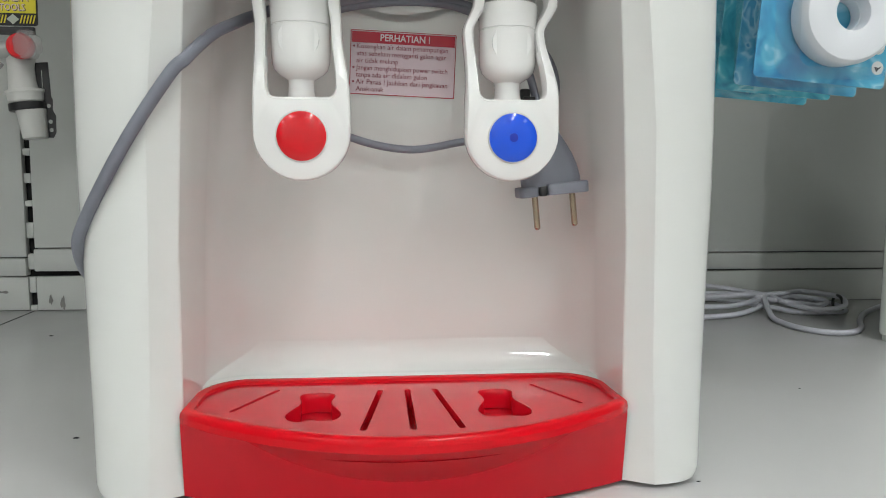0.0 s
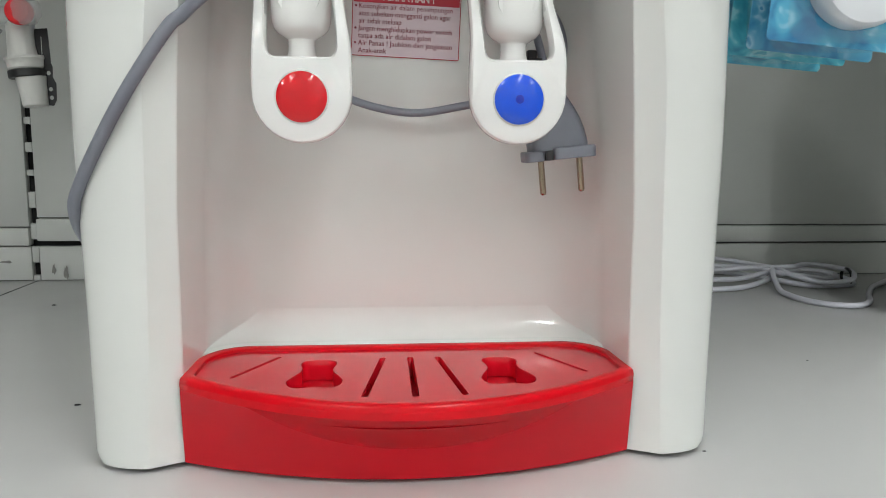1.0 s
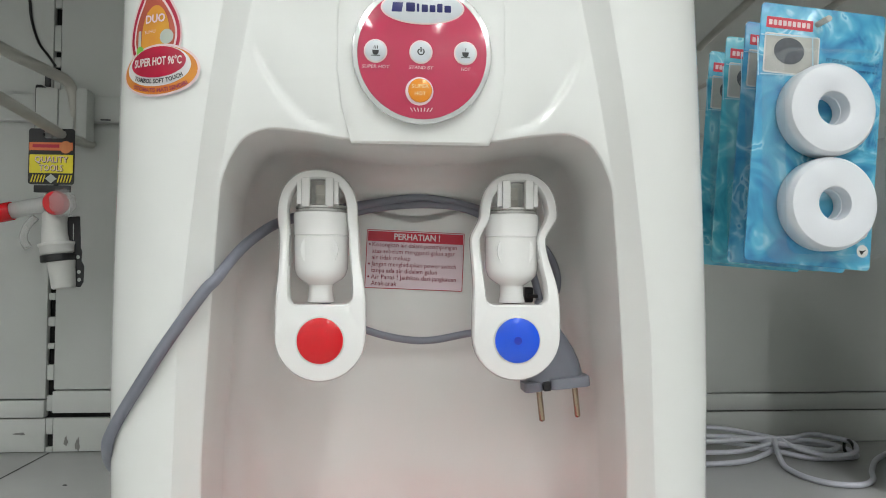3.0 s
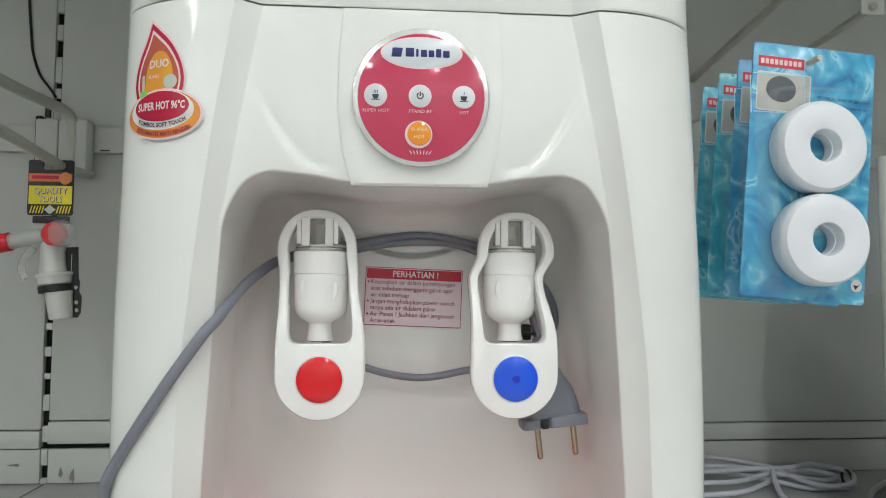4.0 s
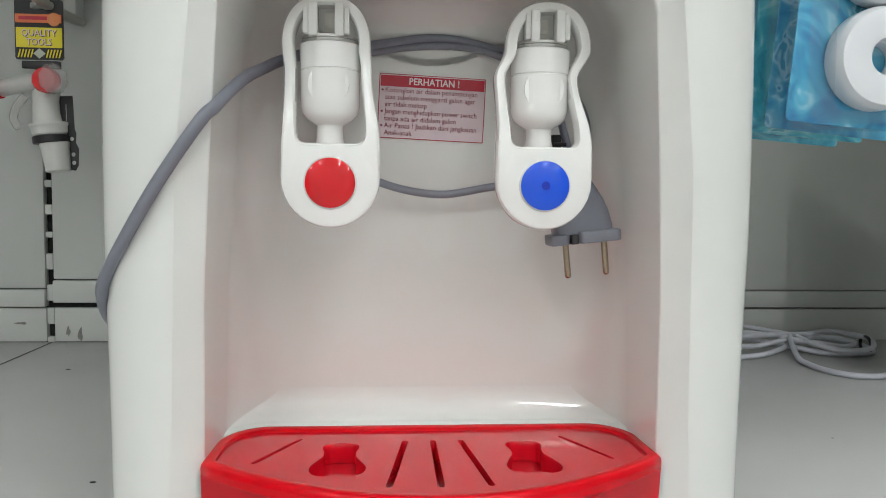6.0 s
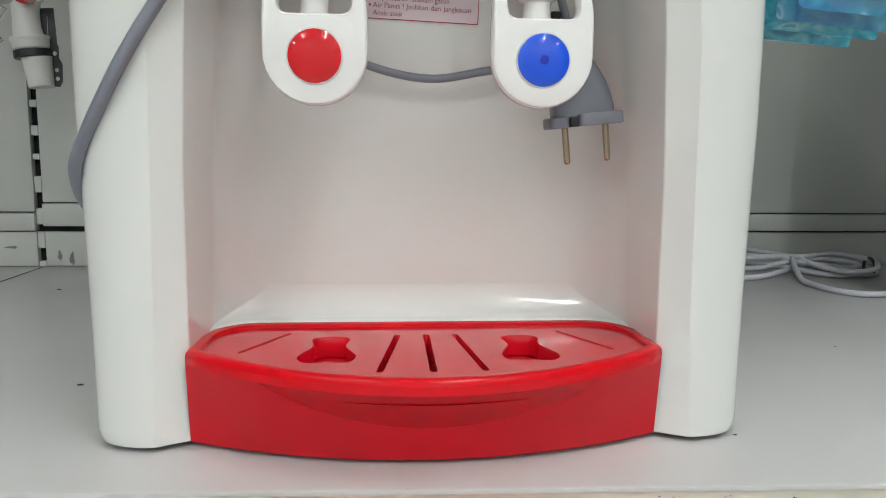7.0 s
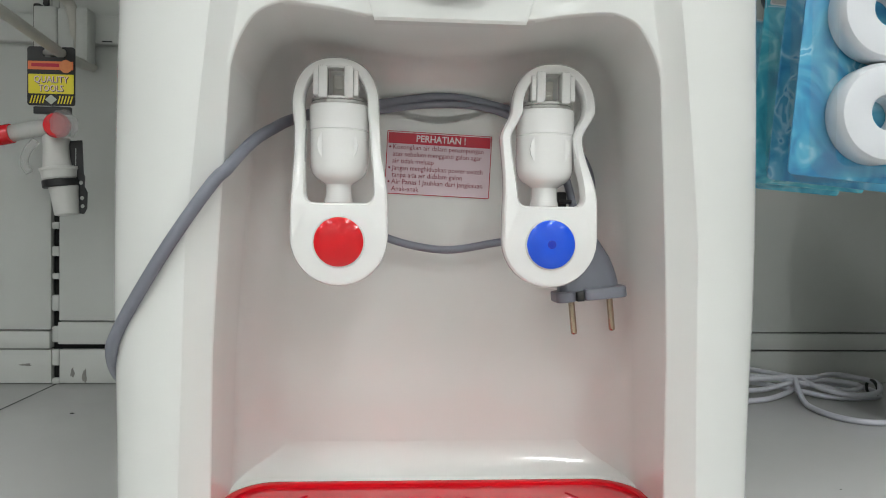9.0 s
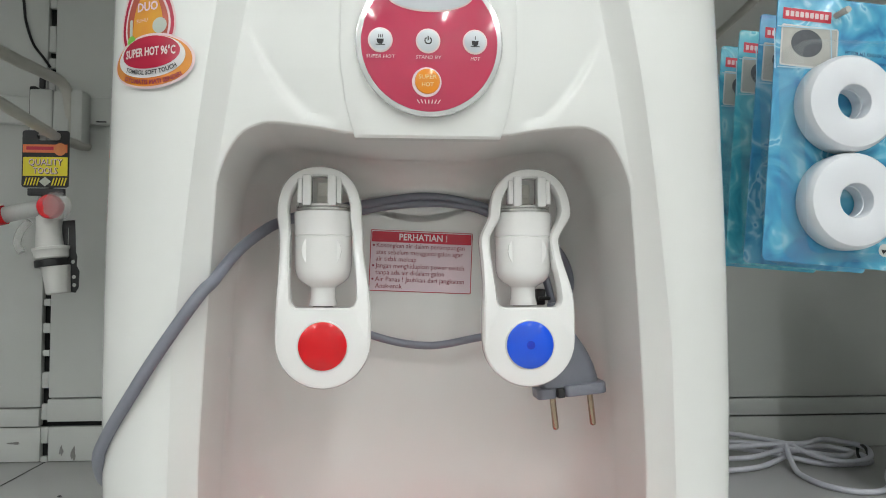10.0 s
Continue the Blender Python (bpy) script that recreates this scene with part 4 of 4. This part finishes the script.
# ---- display hooks ----
def hook(path, radius, label, cap=None):
    bm = bmesh.new()
    tube(bm, smooth_path(path, 8), radius, 10)
    ob = thing("display_hook", path[0], label, "hook", "display hooks")
    part("wire", bm, ROD, ob, "ivory coated wire", 60)
    if cap:
        bm = bmesh.new()
        x, y, z = cap
        box(bm, x - 0.012, x + 0.012, y - 0.003, y, z - 0.008, z + 0.010, 0.001)
        part("tag_plate", bm, MILKY, ob, "small white price tag plate")
    return ob


left_hook = hook([(-0.376, 0.507, 0.362), (-0.376, 0.503, 0.390), (-0.3765, 0.500, 0.415), (-0.380, 0.490, 0.428), (-0.387, 0.460, 0.4305), (-0.389, 0.36, 0.4265), (-0.389, 0.20, 0.427), (-0.389, 0.185, 0.437)], 0.0062, "ivory wire display hook with nothing on it")
bm = bmesh.new()
box(bm, -0.4175, -0.3925, 0.498, 0.517, 0.3725, 0.4220, 0.002)
box(bm, -0.3915, -0.3740, 0.497, 0.517, 0.3735, 0.4200, 0.002)
box(bm, -0.3725, -0.3585, 0.495, 0.520, 0.3600, 0.4220, 0.004)
part("bracket", bm, PANEL, left_hook, "ivory steel bracket on the crossbar")
hook([(-0.364, 0.523, 0.3620), (-0.364, 0.50, 0.3595), (-0.363, 0.46, 0.3575), (-0.362, 0.43, 0.3575), (-0.359, 0.30, 0.365), (-0.358, 0.20, 0.368), (-0.358, 0.185, 0.378)], 0.0056, "ivory wire display hook through a tool tag")
hook([(0.262, 0.517, 0.398), (0.262, 0.50, 0.381), (0.262, 0.30, 0.379), (0.270, 0.10, 0.3785), (0.270, 0.086, 0.3785)], 0.0020, "ivory wire display hook that carries filter cards")
hook([(0.380, 0.530, 0.500), (0.380, 0.50, 0.504), (0.380, 0.32, 0.519), (0.381, 0.22, 0.527), (0.381, 0.21, 0.536)], 0.0048, "ivory wire display hook with nothing on it")
hook([(0.470, 0.530, 0.500), (0.468, 0.50, 0.500), (0.462, 0.31, 0.505), (0.462, 0.30, 0.506)], 0.0040, "ivory wire display hook with a white tag plate", (0.463, 0.300, 0.507))

# ---- carded gallon filters ----
def filter_pack(x, y, z, lean, label):
    """A printed card with two round white plastic filters under a clear blister. x, z: the card's middle."""
    pack = thing("filter_pack", (x, y, z - 0.086), label, "filter pack", "carded filters on a hook")
    a = radians(lean)

    def at(u, w, v):
        return (x + u * math.cos(a) + v * math.sin(a), y - w, z - u * math.sin(a) + v * math.cos(a))

    bm = bmesh.new()
    slab(bm, round_rect(0, 0, 0.087, 0.173, 0.003), lambda u, v, h: at(u, h, v), 0.0, 0.0012, 0.0003)
    part("card", bm, CARD, pack, "cyan water-print card")
    bm = bmesh.new()
    flat(bm, round_rect(-0.0235, 0.0735, 0.0325, 0.0075, 0.0004, 2), lambda u, w: at(u, 0.0015, w))
    part("header_bar", bm, material("red_header_print", (0.62, 0.05, 0.08), 0.35, vary=0.03), pack, "red header bar", 0)
    bm = bmesh.new()
    for k in range(9):
        flat(bm, round_rect(-0.0370 + 0.0033 * k, 0.0735, 0.0024, 0.0036, 0.0003, 1), lambda u, w: at(u, 0.0017, w))
    part("header_marks", bm, STICKER_WHITE, pack, "pale lettering bars", 0)
    bm = bmesh.new()
    flat(bm, round_rect(-0.0210, 0.0530, 0.0385, 0.0270, 0.0015, 3), lambda u, w: at(u, 0.0015, w))
    part("photo_frame", bm, MILKY, pack, "pale photo frame", 0)
    bm = bmesh.new()
    flat(bm, round_rect(-0.0210, 0.0530, 0.0365, 0.0250, 0.001, 3), lambda u, w: at(u, 0.0017, w))
    part("photo", bm, material("grey_green_photo_print", (0.34, 0.34, 0.31), 0.3, second=(0.55, 0.55, 0.5), scale=80), pack, "printed photo", 0)
    bm = bmesh.new()
    flat(bm, oval(-0.0230, 0.0550, 0.0105, 0.0090, 28), lambda u, w: at(u, 0.0019, w))
    part("photo_ring", bm, material("dark_photo_print", (0.10, 0.11, 0.12), 0.3, vary=0.2, scale=200), pack, "dark round shape in the photo", 0)
    bm = bmesh.new()
    words(bm, "FIT FOR ALL KIND OF GALLONS", 0.0220, 0.0520, 0.0034, lambda u, w: at(u, 0.0015, w), width=0.0370)
    words(bm, "Very easy to use", 0.0300, 0.0470, 0.0032, lambda u, w: at(u, 0.0015, w), width=0.0200)
    part("small_print", bm, NAVY, pack, "dark small-print lines", 0)
    bm = bmesh.new()
    for u, w, a, b in ((-0.0210, 0.0662, 0.0385, 0.0008), (-0.0210, 0.0398, 0.0385, 0.0008), (-0.0400, 0.0530, 0.0008, 0.0262), (-0.0020, 0.0530, 0.0008, 0.0262)):
        flat(bm, round_rect(u, w, a, b, 0.0003, 1), lambda p, q: at(p, 0.0021, q))
    part("photo_border", bm, CARD_PALE, pack, "pale blue border of the photo", 0)
    bm = bmesh.new()
    for v in (-0.0640, -0.0765):
        flat(bm, oval(0.0312, v, 0.0040, 0.0042, 20), lambda u, w: at(u, 0.0015, w))
    part("round_marks", bm, MILKY, pack, "small round pale marks", 0)
    bm = bmesh.new()
    for v in (-0.0640, -0.0765):
        flat(bm, [(0.0287, v + 0.0006), (0.0302, v - 0.0026), (0.0340, v + 0.0014), (0.0318, v + 0.0002)], lambda u, w: at(u, 0.0018, w))
    part("mark_symbols", bm, INK, pack, "dark symbols in the round marks", 0)
    for v in (0.0150, -0.0465):
        bm = bmesh.new()
        prof = [(0.0100, 0.002), (0.0290, 0.002), (0.0304, 0.004), (0.0306, 0.0140), (0.0300, 0.0172), (0.0281, 0.0196), (0.0247, 0.0204), (0.0122, 0.0204), (0.0110, 0.0199), (0.0106, 0.0185), (0.0104, 0.0110), (0.0099, 0.0106), (0.0098, 0.002)]
        rows = [[at(0.0012 + r * math.cos(2 * math.pi * k / 44), h, v + r * math.sin(2 * math.pi * k / 44)) for k in range(44)] for r, h in prof]
        grid(bm, rows, closed=True)
        part("filter", bm, FILTER_WHITE, pack, "round white plastic filter with a stepped centre hole", 35)
    bm = bmesh.new()
    rows = []
    for d, h in ((0.0, 0.0016), (0.0015, 0.006), (0.0020, 0.018), (0.0050, 0.0215)):
        rows.append([at(u, h, v) for u, v in inset(round_rect(0.0015, -0.0140, 0.078, 0.140, 0.012, 6), d)])
    grid(bm, rows, closed=True)
    film = part("blister", bm, FILM, pack, "clear plastic blister", 40)
    film.visible_shadow = False
    return pack


filter_pack(0.2680, 0.0950, 0.3030, 4.8, "blue carded pack of two round white water-gallon filters")
filter_pack(0.2740, 0.1300, 0.3020, 5.2, "blue carded filter pack hanging behind the front one")
filter_pack(0.2770, 0.1650, 0.3030, 4.6, "blue-green carded filter pack on the hook")
filter_pack(0.2800, 0.2000, 0.3025, 4.4, "blue carded filter pack at the back of the hook")

# ---- carded plastic faucets on the left hook ----
def faucet_pack(dx, dy, label, tag):
    def at(u, v, w=0.0):
        return (dx + u, dy - w, v)

    pack = thing("faucet_pack", (dx - 0.368, dy, 0.193), label, "faucet pack", "carded faucets on a hook")
    if tag:
        bm = bmesh.new()
        edges, loops = [], (round_rect(-0.3680, 0.3320, 0.0465, 0.0590, 0.003), round_rect(-0.3650, 0.3555, 0.0235, 0.0085, 0.004))
        for loop in loops:
            ring = [bm.verts.new(at(u, v, 0.001)) for u, v in loop]
            edges += [bm.edges.new(pair) for pair in zip(ring, ring[1:] + ring[:1])]
        bmesh.ops.triangle_fill(bm, use_beauty=True, edges=edges, normal=(0, -1, 0))
        bmesh.ops.solidify(bm, geom=bm.faces[:], thickness=0.001)
        part("tag", bm, BLACK, pack, "black hang tag with a slot", 0)
        bm = bmesh.new()
        flat(bm, round_rect(-0.3680, 0.3425, 0.0440, 0.0085, 0.0004, 1), lambda u, v: at(u, v, 0.0024))
        part("tag_band", bm, TAG_ORANGE, pack, "orange band", 0)
        bm = bmesh.new()
        flat(bm, round_rect(-0.3730, 0.3428, 0.0270, 0.0035, 0.0004, 1), lambda u, v: at(u, v, 0.0028))
        part("tag_band_bar", bm, LABEL_RED, pack, "red lettering bar", 0)
        bm = bmesh.new()
        flat(bm, oval(-0.3530, 0.3418, 0.0062, 0.0066, 24), lambda u, v: at(u, v, 0.0027))
        part("tag_emblem", bm, material("dull_orange_print", (0.62, 0.16, 0.06), 0.4, second=(0.75, 0.30, 0.08), scale=300), pack, "round orange emblem", 0)
        bm = bmesh.new()
        flat(bm, [(-0.3675, 0.3035), (-0.3615, 0.3085), (-0.3675, 0.3135), (-0.3735, 0.3085)], lambda u, v: at(u, v, 0.0025))
        part("tag_diamond", bm, STICKER_GREY, pack, "dull grey diamond mark", 0)
        bm = bmesh.new()
        flat(bm, round_rect(-0.3675, 0.3240, 0.0440, 0.0195, 0.0004, 1), lambda u, v: at(u, v, 0.0024))
        part("tag_field", bm, TAG_YELLOW, pack, "yellow field", 0)
        bm = bmesh.new()
        words(bm, "QUALITY", -0.3669, 0.3277, 0.0096, lambda u, v: at(u, v, 0.0027), width=0.0338)
        words(bm, "TOOLS", -0.3669, 0.3189, 0.0096, lambda u, v: at(u, v, 0.0027), width=0.0243)
        part("tag_shadow", bm, INK, pack, "dark drop edge of the lettering", 0)
        bm = bmesh.new()
        words(bm, "QUALITY", -0.3675, 0.3283, 0.0092, lambda u, v: at(u, v, 0.0030), width=0.0330)
        words(bm, "TOOLS", -0.3675, 0.3195, 0.0092, lambda u, v: at(u, v, 0.0030), width=0.0235)
        part("tag_words", bm, STICKER_WHITE, pack, "white lettering", 0)
        bm = bmesh.new()
        for k in range(14):
            u = -0.3885 + 0.0030 * k
            if 5 <= k <= 8:
                continue
            flat(bm, [(u, 0.3045), (u + 0.0014, 0.3045), (u + 0.0036, 0.3125), (u + 0.0022, 0.3125)], lambda p, q: at(p, q, 0.0024))
        part("tag_stripes", bm, TAG_YELLOW, pack, "yellow slanted stripes", 0)
    # faucet: body, spout, red knob, ring and nut
    bm = bmesh.new()
    rows = []
    for z, r, shift in ((0.296, 0.0100, 0.002), (0.288, 0.0125, 0.002), (0.276, 0.0135, 0.001), (0.264, 0.0125, -0.001), (0.252, 0.0130, -0.002), (0.243, 0.0140, -0.002)):
        rows.append([at(-0.3735 + shift + r * math.cos(2 * math.pi * k / 24), z, -0.02 + r * math.sin(2 * math.pi * k / 24)) for k in range(24)])
    made = grid(bm, rows, closed=True)
    bm.faces.new(made[0])
    bm.faces.new(made[-1])
    faucet = part("faucet_body", bm, MILKY, pack, "milky white plastic faucet body", 40)
    bm = bmesh.new()
    lathe(bm, [(0.0150, 0.2300), (0.0168, 0.2320), (0.0175, 0.2385), (0.0186, 0.2400), (0.0186, 0.2425), (0.0150, 0.2432)], (dx - 0.3745, dy + 0.02, 0.0), seg=28)
    part("faucet_flange", bm, MILKY, faucet, "flared white flange", 30)
    bm = bmesh.new()
    lathe(bm, [(0.0165, 0.2222), (0.0174, 0.2230), (0.0174, 0.2295), (0.0160, 0.2302)], (dx - 0.3745, dy + 0.02, 0.0), seg=28)
    part("faucet_band", bm, BLACK, faucet, "black band", 30)
    bm = bmesh.new()
    lathe(bm, [(0.0105, 0.1930), (0.0120, 0.1942), (0.0135, 0.2150), (0.0145, 0.2224)], (dx - 0.3715, dy + 0.02, 0.0), seg=28)
    part("faucet_thread", bm, MILKY, faucet, "white threaded end", 30)
    bm = bmesh.new()
    tube(bm, smooth_path([at(-0.368, 0.2840, -0.012), at(-0.392, 0.2830, -0.012), at(-0.406, 0.2815, -0.012), at(-0.414, 0.2805, -0.012)]), 0.0085, 14)
    part("faucet_spout", bm, clear("hazy_pipe", (0.62, 0.62, 0.60), 0.55, 0.3), faucet, "straight hazy inlet pipe", 60)
    bm = bmesh.new()
    tube(bm, smooth_path([at(-0.4135, 0.2806, -0.012), at(-0.425, 0.2795, -0.012), at(-0.445, 0.2785, -0.012)]), 0.0102, 14)
    part("faucet_cap", bm, RED_DOT, faucet, "red end cap", 40)
    bm = bmesh.new()
    tube(bm, smooth_path([at(-0.392, 0.272, -0.016), at(-0.402, 0.262, -0.016), at(-0.4065, 0.250, -0.016), at(-0.4025, 0.240, -0.016)]), 0.0042, 10)
    part("faucet_spout_tip", bm, clear("hazy_plastic", (0.60, 0.60, 0.58), 0.35, 0.3), faucet, "small bent hazy spout", 60)
    bm = bmesh.new()
    lathe(bm, [(0.0115, -0.002), (0.0128, 0.0), (0.0128, 0.007), (0.0110, 0.010), (0.004, 0.0105)], (dx - 0.3640, dy + 0.006, 0.2830), axis="y", seg=26)
    part("faucet_knob", bm, RED_DOT, faucet, "red round knob", 40)
    bm = bmesh.new()
    star = [(-0.3515 + r * math.cos(a), 0.2810 + 1.15 * r * math.sin(a)) for a, r in ((2 * math.pi * k / 24, 0.0128 if k % 3 else 0.0116) for k in range(24))]
    slab(bm, star, lambda u, v, h: at(u, v, 0.005 + h), 0.0, 0.012, 0.002)
    part("faucet_handle", bm, clear("clear_handle", (0.55, 0.50, 0.50), 0.26, 0.15), faucet, "clear fluted plastic handle", 20)
    bm = bmesh.new()
    box(bm, dx - 0.3865, dx - 0.3500, dy + 0.001, dy + 0.006, 0.2945, 0.3020, 0.0008)
    part("tag_clip", bm, BLACK, pack, "black clip under the tag")
    # the faucet hangs a little askew
    pivot = Vector((dx - 0.367, dy, 0.285))
    swing = Matrix.Translation(pivot) @ Matrix.Rotation(math.radians(-6.5), 4, "Y") @ Matrix.Translation(-pivot)
    for piece in (faucet, *faucet.children):
        piece.data.transform(swing)
    # black perforated strap
    bm = bmesh.new()
    edges = []
    strap = [(-0.3640, 0.2700), (-0.3470, 0.2710), (-0.3455, 0.2370), (-0.3440, 0.2330), (-0.3445, 0.2230), (-0.3415, 0.2170), (-0.3420, 0.2000), (-0.3450, 0.1945), (-0.3520, 0.1950), (-0.3540, 0.2180), (-0.3580, 0.2400)]
    for loop in (strap, oval(-0.3482, 0.2270, 0.0022, 0.0022, 12), oval(-0.3470, 0.2110, 0.0022, 0.0022, 12), oval(-0.3465, 0.2025, 0.0022, 0.0022, 12), round_rect(-0.3535, 0.2540, 0.0012, 0.018, 0.0005, 2)):
        ring = [bm.verts.new(at(u, v, -0.022)) for u, v in loop]
        edges += [bm.edges.new(pair) for pair in zip(ring, ring[1:] + ring[:1])]
    bmesh.ops.triangle_fill(bm, use_beauty=True, edges=edges, normal=(0, -1, 0))
    bmesh.ops.solidify(bm, geom=bm.faces[:], thickness=0.0012)
    part("strap", bm, BLACK, faucet, "black perforated strap", 0)
    return pack


faucet_pack(0.0, 0.43, "white plastic faucet with red knob on a black and yellow tag", True)

# ---- coiled white cable on the shelf ----
bm = bmesh.new()
coil = smooth_path([(0.462, 0.470, 0.0150), (0.430, 0.492, 0.0190), (0.380, 0.512, 0.0240), (0.300, 0.505, 0.0220), (0.225, 0.480, 0.0100), (0.215, 0.440, 0.0034), (0.290, 0.420, 0.0034), (0.373, 0.425, 0.0034), (0.420, 0.450, 0.0060), (0.447, 0.470, 0.0100),
                    (0.490, 0.478, 0.0100), (0.522, 0.468, 0.0080), (0.526, 0.445, 0.0040), (0.505, 0.437, 0.0034), (0.466, 0.439, 0.0036), (0.430, 0.462, 0.0080), (0.380, 0.490, 0.0120), (0.300, 0.500, 0.0130), (0.235, 0.470, 0.0080), (0.250, 0.440, 0.0100), (0.330, 0.440, 0.0110), (0.390, 0.452, 0.0090), (0.436, 0.466, 0.0140),
                    (0.480, 0.470, 0.0160), (0.508, 0.455, 0.0130), (0.490, 0.445, 0.0100), (0.450, 0.455, 0.0140), (0.410, 0.480, 0.0180), (0.340, 0.492, 0.0180), (0.260, 0.480, 0.0160), (0.270, 0.462, 0.0170), (0.350, 0.465, 0.0170), (0.420, 0.470, 0.0190),
                    (0.459, 0.467, 0.0200), (0.494, 0.485, 0.0200), (0.514, 0.472, 0.0190), (0.522, 0.446, 0.0180), (0.510, 0.425, 0.0120), (0.480, 0.425, 0.0090), (0.455, 0.445, 0.0130), (0.444, 0.470, 0.0190),
                    (0.434, 0.455, 0.0150), (0.420, 0.414, 0.0040), (0.415, 0.385, 0.0032), (0.417, 0.358, 0.0032), (0.429, 0.338, 0.0032), (0.448, 0.331, 0.0032), (0.466, 0.337, 0.0032), (0.483, 0.354, 0.0032), (0.503, 0.385, 0.0032), (0.540, 0.430, 0.0032), (0.600, 0.480, 0.0032)], 10)
tube(bm, coil, 0.0029, 10)
cable = tagged(mesh_object("coiled_cable", bm, CABLE_WHITE, 80), "loosely coiled white power cable lying on the shelf", "cable")
bm = bmesh.new()
tube(bm, [Vector((0.520 + 0.003 * math.cos(a), 0.450 + 0.014 * math.cos(a), 0.011 + 0.009 * math.sin(a))) for a in (2 * math.pi * k / 24 for k in range(25))], 0.0018, 6)
part("cable_tie", bm, BLACK, cable, "dark wire tie round the coil")

# ---- white appliance at the end of the bay ----
unit = thing("white_appliance", (0.60, 0.32, 0), "plain glossy white appliance housing standing turned on the shelf", "appliance")


def turned(u, v, h):
    """The housing's own axes: u along its face, v into its depth, from its near corner."""
    return (0.466 + 0.79 * u + 0.613 * v, 0.305 - 0.613 * u + 0.79 * v, h)


bm = bmesh.new()
slab(bm, round_rect(0.065, 0.090, 0.130, 0.180, 0.010), turned, 0.005, 0.36, 0.004)
part("housing", bm, WHITE, unit, "white housing")
bm = bmesh.new()
slab(bm, round_rect(0.065, 0.090, 0.124, 0.174, 0.010), turned, 0.0, 0.0055, 0.001)
part("base", bm, MILKY, unit, "pale base rim")

# ---- specks of dirt on the shelf ----
bm = bmesh.new()
for x, y, r in ((-0.196, 0.097, 0.0014), (-0.331, 0.39, 0.0016), (0.151, 0.004, 0.0008), (0.30, 0.16, 0.0007)):
    lathe(bm, [(r, 0.0002), (r * 0.8, r * 0.5), (r * 0.2, r * 0.7)], (x, y, 0.0), seg=7, stretch=(1.5, 0.8))
tagged(mesh_object("dirt_specks", bm, BLACK, 0), "a few dark specks of dirt on the shelf", "dirt", kind="stuff")
